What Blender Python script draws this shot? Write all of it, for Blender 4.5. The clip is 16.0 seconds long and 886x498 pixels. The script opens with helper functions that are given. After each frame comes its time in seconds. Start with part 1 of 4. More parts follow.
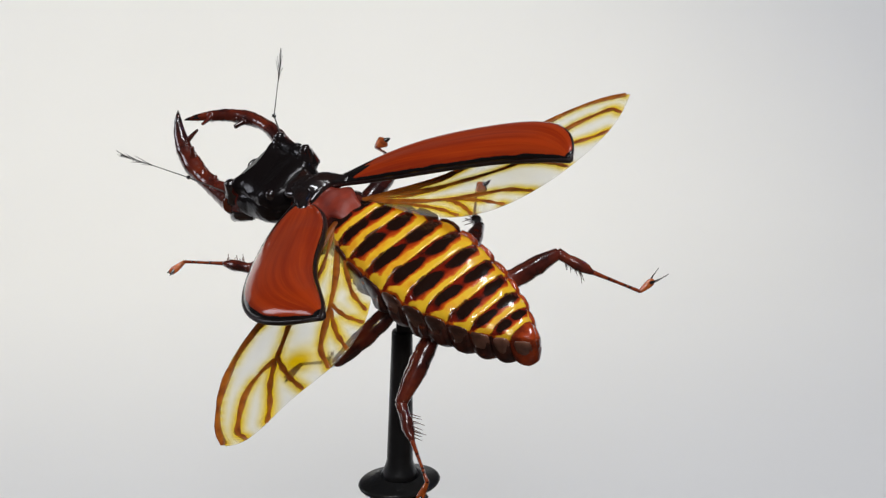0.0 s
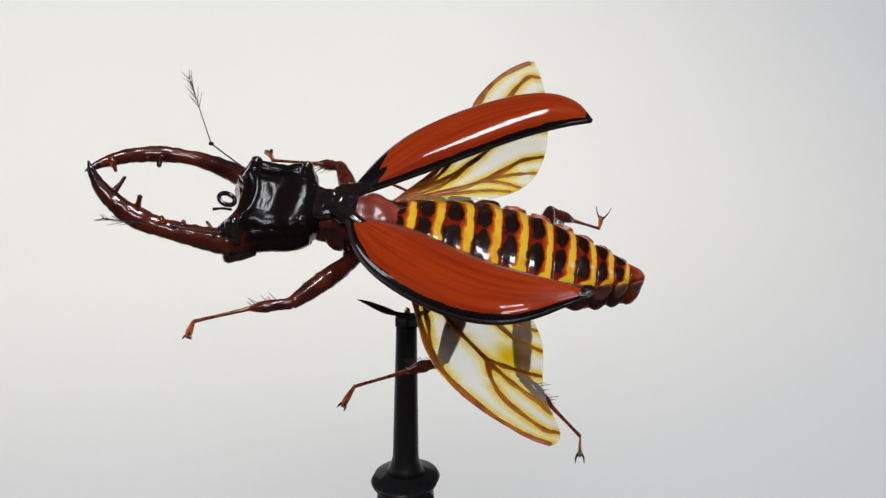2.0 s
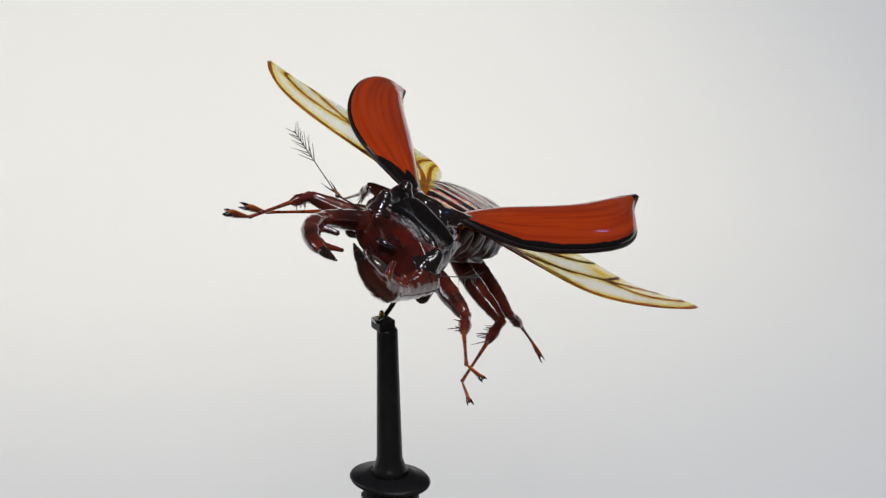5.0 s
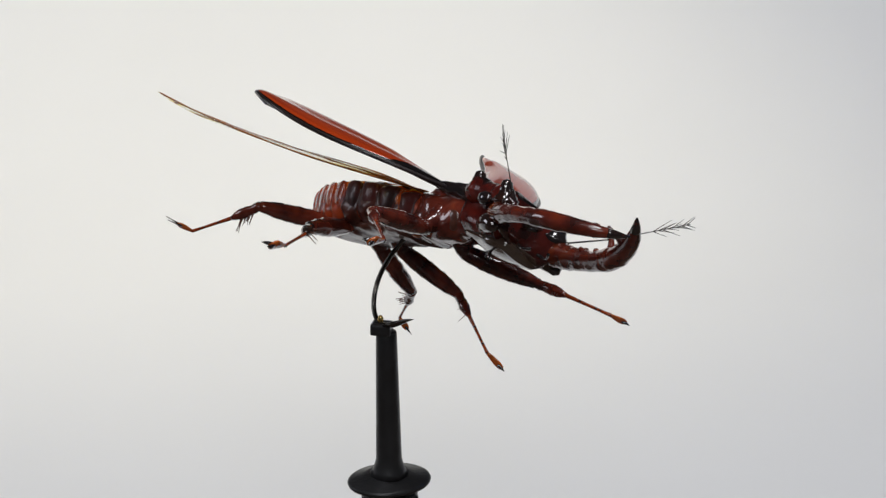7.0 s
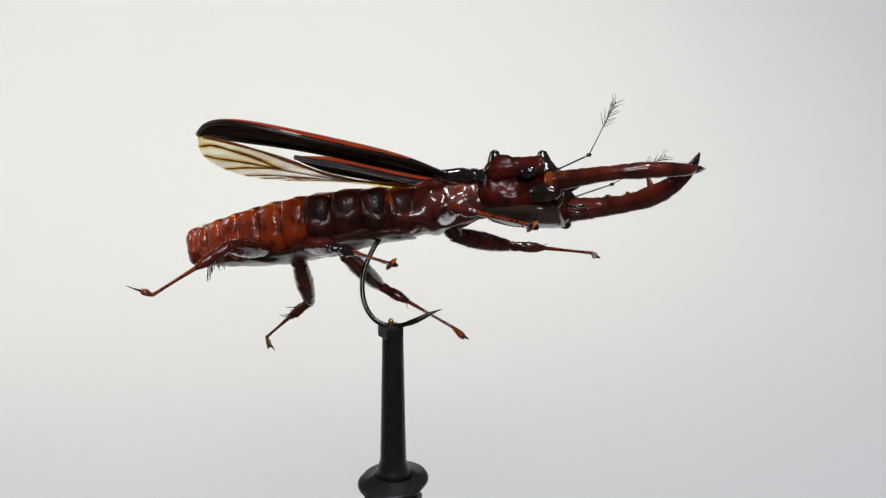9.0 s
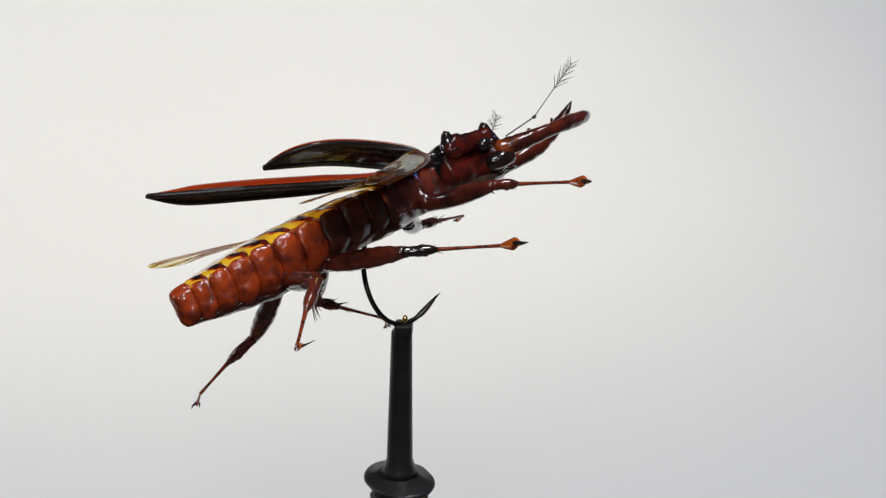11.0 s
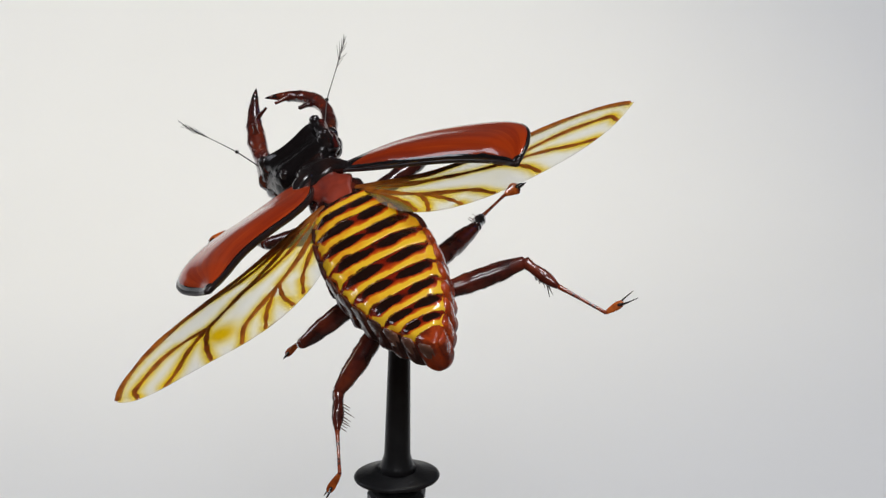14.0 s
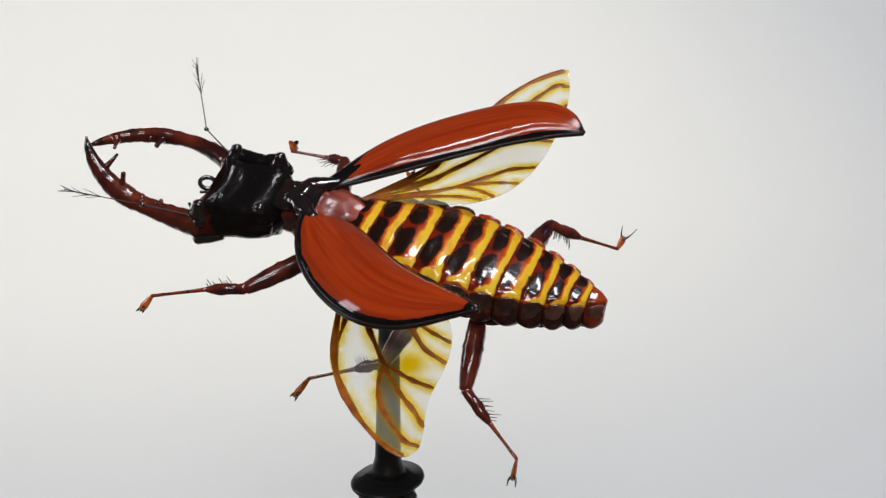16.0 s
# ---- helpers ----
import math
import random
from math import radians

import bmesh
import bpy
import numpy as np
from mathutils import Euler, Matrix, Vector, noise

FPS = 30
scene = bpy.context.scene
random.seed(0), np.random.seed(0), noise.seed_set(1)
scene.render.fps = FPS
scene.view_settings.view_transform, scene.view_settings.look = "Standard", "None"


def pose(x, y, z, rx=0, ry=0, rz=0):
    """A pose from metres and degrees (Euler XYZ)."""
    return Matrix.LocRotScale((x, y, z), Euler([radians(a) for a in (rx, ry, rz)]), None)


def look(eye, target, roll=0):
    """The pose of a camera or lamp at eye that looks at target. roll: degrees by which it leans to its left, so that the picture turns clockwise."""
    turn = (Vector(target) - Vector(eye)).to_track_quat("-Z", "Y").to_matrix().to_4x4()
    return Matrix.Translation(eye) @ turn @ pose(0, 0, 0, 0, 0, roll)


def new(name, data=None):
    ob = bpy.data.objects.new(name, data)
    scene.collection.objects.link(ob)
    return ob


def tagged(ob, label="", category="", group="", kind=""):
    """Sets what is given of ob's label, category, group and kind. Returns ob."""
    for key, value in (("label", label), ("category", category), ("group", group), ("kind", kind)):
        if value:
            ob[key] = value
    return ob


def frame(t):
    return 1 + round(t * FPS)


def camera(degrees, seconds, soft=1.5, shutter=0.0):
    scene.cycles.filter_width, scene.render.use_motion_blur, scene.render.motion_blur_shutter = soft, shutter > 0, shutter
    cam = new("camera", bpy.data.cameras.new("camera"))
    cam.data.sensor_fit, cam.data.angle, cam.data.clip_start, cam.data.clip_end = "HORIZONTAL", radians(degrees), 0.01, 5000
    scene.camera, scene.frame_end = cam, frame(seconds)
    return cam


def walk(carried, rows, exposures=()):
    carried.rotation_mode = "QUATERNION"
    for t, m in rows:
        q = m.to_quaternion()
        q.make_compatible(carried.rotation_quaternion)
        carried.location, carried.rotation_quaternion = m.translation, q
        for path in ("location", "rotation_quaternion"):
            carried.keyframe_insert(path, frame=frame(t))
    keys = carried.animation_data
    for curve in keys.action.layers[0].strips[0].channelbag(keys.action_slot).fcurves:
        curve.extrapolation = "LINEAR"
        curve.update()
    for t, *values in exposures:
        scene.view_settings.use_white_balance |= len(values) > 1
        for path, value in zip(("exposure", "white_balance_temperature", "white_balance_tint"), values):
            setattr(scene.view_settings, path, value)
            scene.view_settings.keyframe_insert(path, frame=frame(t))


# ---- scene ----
HEIGHT = 0.160                      # height of the turning point over the table
MM = 0.001
cam = camera(35.82, 16.0, soft=1.35)
eye = (0.0, -0.23055, 0.07552 + HEIGHT)
CAMERA = look(eye, (0.0, 0.0, HEIGHT))
walk(cam, [(0.0, CAMERA), (16.0, CAMERA)], exposures=[(0.0, -0.04), (0.5, 0.0), (1.0, -0.02), (4.0, -0.02), (7.0, -0.05), (9.0, -0.02), (11.5, -0.02), (13.0, -0.05),
                                                     (14.0, -0.06), (14.6, -0.05), (15.0, 0.02), (15.5, 0.0), (16.0, 0.0)])

# the turning of the stand: seconds, turn, lean, nod (degrees), shift (mm)
TURN = [
    (0.0, 0.00, -0.05, 0.38, -8.26, 0.50, -0.70), (0.5, 11.96, -0.08, 0.36, -8.71, 0.44, -0.40),
    (1.0, 24.42, -0.22, 0.42, -9.00, 0.40, -0.22), (1.5, 36.22, -0.24, 0.46, -8.09, 0.28, -0.17),
    (2.0, 47.60, -0.12, 0.58, -7.20, 0.15, -0.10), (2.5, 60.18, -0.02, 0.70, -7.63, -0.05, -0.20),
    (3.0, 72.66, 0.00, 0.84, -8.55, 0.05, -0.30), (3.5, 84.89, 0.08, 0.90, -9.08, 0.19, -0.36),
    (4.0, 96.96, 0.09, 0.92, -9.45, 0.32, -0.45), (4.6, 111.80, 0.09, 0.93, -9.60, 0.30, -0.55),
    (5.3, 128.80, 0.09, 0.95, -9.25, 0.26, -0.70), (6.0, 145.90, 0.11, 0.95, -8.92, 0.20, -0.82),
    (6.5, 157.98, 0.14, 0.92, -8.90, 0.14, -0.86), (7.0, 170.01, 0.28, 0.88, -9.08, 0.05, -0.88),
    (7.5, 182.00, 0.36, 0.94, -8.95, 0.02, -0.95), (8.0, 193.57, 0.34, 0.98, -8.55, 0.05, -0.93),
    (8.5, 205.40, 0.40, 1.00, -8.30, 0.20, -1.00), (9.0, 218.07, 0.38, 0.96, -7.97, 0.25, -0.98),
    (9.7, 235.10, 0.22, 0.92, -7.55, 0.22, -0.80), (10.5, 254.50, -0.08, 0.84, -7.15, 0.16, -0.40),
    (11.3, 274.00, -0.28, 0.76, -7.02, 0.12, -0.05), (11.5, 278.90, -0.29, 0.72, -7.22, 0.10, 0.10),
    (12.0, 291.37, -0.26, 0.54, -8.23, 0.02, 0.77), (12.5, 303.40, -0.22, 0.38, -8.90, -0.15, 1.30),
    (13.0, 315.10, -0.10, 0.28, -9.35, -0.20, 1.20), (13.5, 326.92, -0.10, 0.30, -9.15, -0.45, 1.12),
    (14.0, 338.70, -0.08, 0.32, -8.50, -1.00, 1.33), (14.5, 351.01, 0.00, 0.38, -8.30, -1.05, 1.28),
    (15.0, 363.25, 0.06, 0.36, -9.25, -0.85, 1.15), (15.5, 375.30, -0.08, 0.41, -10.05, -0.45, 0.68),
    (16.0, 388.94, -0.35, 0.45, -10.52, -0.60, 0.26)]

# the beetle's own axes (x ahead, y to its left, z out of its back), carried on the hook
BODY = Matrix(((-0.66977, -0.72001, -0.18166, -0.0131408), (0.71548, -0.56025, -0.41739, -0.0023409),
               (0.19874, -0.40953, 0.89039, 0.0118451), (0, 0, 0, 1)))


def turned(local):
    rows = []
    for t, turn, lean, nod, x, y, z in TURN:
        m = Matrix.Translation((x * MM, y * MM, HEIGHT + z * MM))
        m = m @ Matrix.Rotation(radians(lean), 4, "X") @ Matrix.Rotation(radians(nod), 4, "Y") @ Matrix.Rotation(radians(turn), 4, "Z")
        rows.append((t, m @ local))
    return rows


# ---- light ----
world = bpy.data.worlds.new("world")
scene.world = world
world.use_nodes = True
wn = world.node_tree.nodes
sky = wn.new("ShaderNodeTexSky")
sky.sky_type, sky.sun_disc, sky.sun_elevation, sky.sun_rotation = "NISHITA", False, radians(50), radians(-30)
world.node_tree.links.new(sky.outputs[0], wn["Background"].inputs["Color"])
wn["Background"].inputs["Strength"].default_value = 0.10


def area(name, where, target, sx, sy, watts, colour):
    data = bpy.data.lights.new(name, "AREA")
    data.shape, data.size, data.size_y, data.energy, data.color = "RECTANGLE", sx, sy, watts, colour
    ob = new(name, data)
    ob.matrix_world = look(where, target)
    return ob


# Two unseen overhead strips, added where the lacquer's highlights point.
area("overhead_strip_light", (0.52, -0.20, 2.42), (0.52, -0.20, 0), 0.38, 0.94, 25.0, (0.952, 0.962, 1.0))
area("front_strip_light", (-0.16, -1.22, 2.42), (-0.16, -1.22, 0), 0.70, 0.22, 13.5, (0.952, 0.962, 1.0))
area("front_window_daylight", (0.05, -2.02, 1.56), (0.0, 0.0, 0.16), 0.95, 0.42, 15.5, (0.952, 0.962, 1.0))
area("high_window_sky", (2.02, 1.15, 2.02), (0.0, 0.0, 0.16), 0.20, 0.26, 1.2, (0.12, 0.30, 1.0))
area("window_daylight", (-2.02, 0.30, 0.95), (0, 0.45, 0.35), 0.55, 0.75, 6.5, (0.92, 0.92, 1.0))
# Unseen spot, added to lay a pool of light on the paper.
spot = bpy.data.lights.new("backdrop_spot", "SPOT")
spot.energy, spot.spot_size, spot.spot_blend, spot.shadow_soft_size, spot.color = 94, radians(26.5), 1.0, 0.08, (1.0, 0.94, 0.76)
new("backdrop_spot", spot).matrix_world = look((-0.20, 0.95, 2.3), (-0.15, 0.645, 0.02))


# ---- materials ----
def material(name, colour, rough=0.5, metal=0.0, coat=0.0, other=None, scale=300.0, low=0.35, high=0.7, bump=0.0, bump_scale=900.0, stretch=(1, 1, 1), spec=0.5, third=None):
    m = bpy.data.materials.new(name)
    m.use_nodes = True
    n, l = m.node_tree.nodes, m.node_tree.links
    b = n["Principled BSDF"]
    b.inputs["Base Color"].default_value = (*colour, 1)
    b.inputs["Roughness"].default_value, b.inputs["Metallic"].default_value = rough, metal
    b.inputs["Coat Weight"].default_value, b.inputs["Coat Roughness"].default_value = coat, 0.04
    b.inputs["Specular IOR Level"].default_value = spec
    tc = n.new("ShaderNodeTexCoord")
    mp = n.new("ShaderNodeMapping")
    mp.inputs["Scale"].default_value = stretch
    l.new(tc.outputs["Object"], mp.inputs["Vector"])
    if other:
        nz = n.new("ShaderNodeTexNoise")
        nz.inputs["Scale"].default_value, nz.inputs["Detail"].default_value = scale, 5
        rp = n.new("ShaderNodeValToRGB")
        rp.color_ramp.elements[0].position, rp.color_ramp.elements[1].position = low, high
        rp.color_ramp.elements[0].color, rp.color_ramp.elements[1].color = (*colour, 1), (*other, 1)
        if third:
            rp.color_ramp.elements.new(max(low - 0.10, 0.02)).color = (*third, 1)
        l.new(mp.outputs[0], nz.inputs["Vector"])
        l.new(nz.outputs["Fac"], rp.inputs["Fac"])
        l.new(rp.outputs[0], b.inputs["Base Color"])
    if bump:
        nb = n.new("ShaderNodeTexNoise")
        nb.inputs["Scale"].default_value, nb.inputs["Detail"].default_value = bump_scale, 3
        bp = n.new("ShaderNodeBump")
        bp.inputs["Strength"].default_value, bp.inputs["Distance"].default_value = bump, 0.0006
        l.new(mp.outputs[0], nb.inputs["Vector"])
        l.new(nb.outputs["Fac"], bp.inputs["Height"])
        l.new(bp.outputs[0], b.inputs["Normal"])
        l.new(bp.outputs[0], b.inputs["Coat Normal"])
    return m


PAPER = material("white_paper", (0.80, 0.80, 0.79), 0.85, other=(0.83, 0.83, 0.82), scale=3.0, spec=0.1)
# Unseen walls, made darker than a usual room to raise contrast.
WALL = material("unseen_dark_wall", (0.10, 0.10, 0.10), 0.9, other=(0.08, 0.08, 0.08), scale=2.0, spec=0.1)
FLOOR = material("grey_floor", (0.30, 0.28, 0.26), 0.6, other=(0.24, 0.22, 0.2), scale=6.0)
TABLE = material("dark_table_wood", (0.10, 0.06, 0.035), 0.5, other=(0.06, 0.035, 0.02), scale=8.0, stretch=(1, 8, 1))
BLACK = material("black_lacquer", (0.014, 0.010, 0.010), 0.16, coat=1.0, other=(0.03, 0.010, 0.006), scale=220, low=0.5, high=0.8, bump=0.2, bump_scale=330)
MAHOGANY = material("mahogany_lacquer", (0.155, 0.025, 0.013), 0.26, coat=1.0, other=(0.034, 0.008, 0.007), scale=200, low=0.40, high=0.64, bump=0.14, bump_scale=420, spec=0.25, third=(0.22, 0.038, 0.014))
MANDIBLE = material("red_brown_lacquer", (0.125, 0.019, 0.010), 0.26, coat=1.0, other=(0.040, 0.009, 0.007), scale=190, low=0.45, high=0.64, bump=0.2, bump_scale=260, spec=0.25, third=(0.16, 0.024, 0.009))
FLANK = material("dark_maroon_flank", (0.075, 0.012, 0.009), 0.42, coat=0.15, other=(0.022, 0.007, 0.006), scale=230, low=0.42, high=0.64, bump=0.5, bump_scale=330, spec=0.25)
TAN = material("pale_brown_resin", (0.22, 0.095, 0.060), 0.30, coat=0.7, other=(0.055, 0.018, 0.012), scale=210, low=0.44, high=0.62, bump=0.4, bump_scale=380, spec=0.25)
RIM = material("black_rim_paint", (0.010, 0.007, 0.007), 0.40, coat=0.25, other=(0.022, 0.010, 0.008), scale=300, bump=0.2, bump_scale=500, spec=0.3)
FACE = material("dark_red_face", (0.080, 0.011, 0.008), 0.24, coat=1.0, other=(0.028, 0.007, 0.006), scale=220, low=0.42, high=0.64, bump=0.2, bump_scale=300, spec=0.25)
UNDERSIDE = material("dark_brown_belly", (0.105, 0.036, 0.022), 0.34, coat=0.5, other=(0.032, 0.012, 0.009), scale=260, bump=0.5, bump_scale=420, spec=0.2)
THROAT = material("grey_brown_resin", (0.085, 0.060, 0.042), 0.16, coat=1.0, other=(0.045, 0.024, 0.016), scale=230, bump=0.18, bump_scale=240)
RED = material("red_resin", (0.34, 0.045, 0.020), 0.40, coat=0.4, other=(0.16, 0.018, 0.010), scale=240, low=0.4, high=0.68, bump=0.2, bump_scale=500)
PLATE = material("brick_red_plate", (0.54, 0.070, 0.010), 0.26, coat=0.9, other=(0.15, 0.018, 0.007), scale=420, low=0.4, high=0.75, bump=0.4, bump_scale=800)
AMBER = material("amber_orange", (0.58, 0.115, 0.012), 0.2, coat=1.0, other=(0.10, 0.016, 0.006), scale=500, low=0.4, high=0.7, bump=0.2)
DARK = material("dark_feather", (0.06, 0.056, 0.052), 0.6)
STEEL = material("dark_hook_steel", (0.10, 0.09, 0.08), 0.22, metal=1.0, other=(0.06, 0.055, 0.05), scale=400)
PLASTIC = material("black_plastic", (0.017, 0.017, 0.018), 0.34, spec=0.35, other=(0.024, 0.024, 0.025), scale=300, bump=0.12, bump_scale=1500)
BRASS = material("brass", (0.72, 0.52, 0.18), 0.25, metal=1.0)
VEIN = material("painted_brown_vein", (0.54, 0.165, 0.013), 0.40, coat=0.1, other=(0.26, 0.056, 0.006), scale=380, low=0.38, high=0.66)
vn, vl = VEIN.node_tree.nodes, VEIN.node_tree.links
vein_tint, vein_mix = vn.new("ShaderNodeBsdfTransparent"), vn.new("ShaderNodeMixShader")
vein_tint.inputs["Color"].default_value, vein_mix.inputs[0].default_value = (0.59, 0.24, 0.035, 1), 0.68
vl.new(vein_tint.outputs[0], vein_mix.inputs[1])
vl.new(vn["Principled BSDF"].outputs[0], vein_mix.inputs[2])
vl.new(vein_mix.outputs[0], vn["Material Output"].inputs["Surface"])
BRISTLE = material("brown_bristle", (0.10, 0.03, 0.015), 0.5)


def mix(n, l, fac, a, b):
    """A colour mix node; a and b are colours or sockets."""
    m = n.new("ShaderNodeMix")
    m.data_type = "RGBA"
    for socket, value in ((m.inputs[0], fac), (m.inputs[6], a), (m.inputs[7], b)):
        if isinstance(value, tuple):
            socket.default_value = (*value, 1)
        elif isinstance(value, float):
            socket.default_value = value
        else:
            l.new(value, socket)
    return m.outputs[2]


def noise_node(n, l, vector, scale, detail=4.0):
    z = n.new("ShaderNodeTexNoise")
    z.inputs["Scale"].default_value, z.inputs["Detail"].default_value = scale, detail
    l.new(vector, z.inputs["Vector"])
    return z.outputs["Fac"]


def calc(n, l, kind, a, b=0.0):
    m = n.new("ShaderNodeMath")
    m.operation = kind
    for socket, value in ((m.inputs[0], a), (m.inputs[1], b)):
        if isinstance(value, (int, float)):
            socket.default_value = value
        else:
            l.new(value, socket)
    return m.outputs[0]


def span(n, l, value, lo, hi):
    m = n.new("ShaderNodeMapRange")
    m.interpolation_type = "SMOOTHSTEP"
    m.inputs["From Min"].default_value, m.inputs["From Max"].default_value = lo, hi
    l.new(value, m.inputs["Value"])
    return m.outputs[0]


def painted(name, rough=0.18, coat=1.0):
    m = bpy.data.materials.new(name)
    m.use_nodes = True
    n, l = m.node_tree.nodes, m.node_tree.links
    b = n["Principled BSDF"]
    b.inputs["Roughness"].default_value, b.inputs["Coat Weight"].default_value, b.inputs["Coat Roughness"].default_value = rough, coat, 0.025
    b.inputs["Specular IOR Level"].default_value = 0.25
    tc = n.new("ShaderNodeTexCoord")
    at = n.new("ShaderNodeAttribute")
    at.attribute_name = "paint"
    sp = n.new("ShaderNodeSeparateColor")
    l.new(at.outputs["Color"], sp.inputs[0])
    return m, n, l, b, tc.outputs["Object"], sp.outputs


def elytron_material():
    """Orange-brown lacquer with brush streaks along the wing case; red = black rim, green = underside."""
    m, n, l, b, place, paint = painted("orange_brown_lacquer", 0.30)
    tc = n.new("ShaderNodeTexCoord")
    streaks = []
    for scale in ((1.6, 9.0, 1), (3.0, 34.0, 1), (7.0, 90.0, 1)):
        mp = n.new("ShaderNodeMapping")
        mp.inputs["Scale"].default_value = scale
        l.new(tc.outputs["UV"], mp.inputs["Vector"])
        streaks.append(noise_node(n, l, mp.outputs[0], 1.0, 5))
    base = mix(n, l, span(n, l, streaks[0], 0.36, 0.66), (0.44, 0.046, 0.007), (0.31, 0.027, 0.005))
    base = mix(n, l, calc(n, l, "MULTIPLY", span(n, l, streaks[1], 0.52, 0.72), 0.4), base, (0.56, 0.085, 0.010))
    base = mix(n, l, calc(n, l, "MULTIPLY", span(n, l, streaks[2], 0.55, 0.78), 0.35), base, (0.17, 0.014, 0.004))
    edge = calc(n, l, "ADD", paint[0], calc(n, l, "MULTIPLY", calc(n, l, "SUBTRACT", noise_node(n, l, place, 300), 0.5), 0.40))
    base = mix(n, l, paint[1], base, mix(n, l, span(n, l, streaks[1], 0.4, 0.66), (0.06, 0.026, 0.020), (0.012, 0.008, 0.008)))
    b.inputs["Specular IOR Level"].default_value = 0.04
    l.new(mix(n, l, span(n, l, edge, 0.46, 0.54), base, (0.008, 0.006, 0.006)), b.inputs["Base Color"])
    bp = n.new("ShaderNodeBump")
    bp.inputs["Strength"].default_value, bp.inputs["Distance"].default_value = 0.13, 0.0004
    l.new(calc(n, l, "ADD", streaks[0], calc(n, l, "MULTIPLY", streaks[1], 0.25)), bp.inputs["Height"])
    l.new(bp.outputs[0], b.inputs["Coat Normal"])
    return m


def abdomen_material():
    """Each segment, front to rear: a maroon bar with two black ovals, an orange fringe, a yellow band and a dark crease.
    red = place along the segment, green = distance from the midline, blue = tail."""
    m, n, l, b, place, paint = painted("banded_abdomen_lacquer", 0.22, 0.8)
    fine = calc(n, l, "SUBTRACT", noise_node(n, l, place, 420, 5), 0.5)
    wob = calc(n, l, "ADD", calc(n, l, "MULTIPLY", calc(n, l, "SUBTRACT", noise_node(n, l, place, 170, 3), 0.5), 0.34), calc(n, l, "MULTIPLY", fine, 0.26))
    along, side = calc(n, l, "ADD", paint[0], wob), calc(n, l, "ADD", paint[1], calc(n, l, "MULTIPLY", wob, 0.6))
    ax = calc(n, l, "POWER", calc(n, l, "ABSOLUTE", calc(n, l, "DIVIDE", calc(n, l, "SUBTRACT", along, 0.33), 0.275)), 2.4)
    sx = calc(n, l, "POWER", calc(n, l, "ABSOLUTE", calc(n, l, "DIVIDE", calc(n, l, "SUBTRACT", side, 0.41), 0.39)), 2.4)
    oval = calc(n, l, "SUBTRACT", 1.0, span(n, l, calc(n, l, "ADD", ax, sx), 0.62, 1.35))
    maroon = mix(n, l, span(n, l, fine, -0.10, 0.14), (0.24, 0.015, 0.005), (0.06, 0.007, 0.004))
    bar = mix(n, l, span(n, l, along, 0.42, 0.60), maroon, (0.50, 0.050, 0.006))
    bar = mix(n, l, oval, bar, (0.016, 0.006, 0.004))
    yellow = mix(n, l, span(n, l, noise_node(n, l, place, 340, 4), 0.44, 0.74), (1.0, 0.60, 0.030), (0.92, 0.40, 0.018))
    start = calc(n, l, "SUBTRACT", 0.655, calc(n, l, "MULTIPLY", span(n, l, side, 0.74, 0.90), 0.42))
    past = calc(n, l, "SUBTRACT", along, start)
    top = mix(n, l, span(n, l, past, -0.05, 0.005), bar, (0.72, 0.15, 0.010))
    top = mix(n, l, span(n, l, past, 0.015, 0.07), top, yellow)
    top = mix(n, l, span(n, l, along, 0.95, 1.0), top, (0.10, 0.022, 0.006))
    top = mix(n, l, span(n, l, side, 0.905, 0.93), top, (0.46, 0.075, 0.008))
    top = mix(n, l, span(n, l, side, 0.945, 0.97), top, mix(n, l, span(n, l, fine, -0.1, 0.1), (0.085, 0.020, 0.012), (0.035, 0.009, 0.006)))
    flank = n.new("ShaderNodeAttribute")
    flank.attribute_name = "flank"
    low = span(n, l, side, 0.95, 0.975)
    brick = mix(n, l, span(n, l, fine, -0.1, 0.12), (0.42, 0.052, 0.009), (0.15, 0.018, 0.007))
    top = mix(n, l, calc(n, l, "MULTIPLY", flank.outputs["Fac"], low), top, brick)
    l.new(mix(n, l, paint[2], top, brick), b.inputs["Base Color"])
    l.new(calc(n, l, "SUBTRACT", 0.8, calc(n, l, "MULTIPLY", low, 0.6)), b.inputs["Coat Weight"])
    l.new(calc(n, l, "ADD", 0.22, calc(n, l, "MULTIPLY", low, 0.16)), b.inputs["Roughness"])
    bp = n.new("ShaderNodeBump")
    bp.inputs["Strength"].default_value, bp.inputs["Distance"].default_value = 0.2, 0.0006
    l.new(noise_node(n, l, place, 300, 2), bp.inputs["Height"])
    l.new(bp.outputs[0], b.inputs["Coat Normal"])
    l.new(bp.outputs[0], b.inputs["Normal"])
    return m


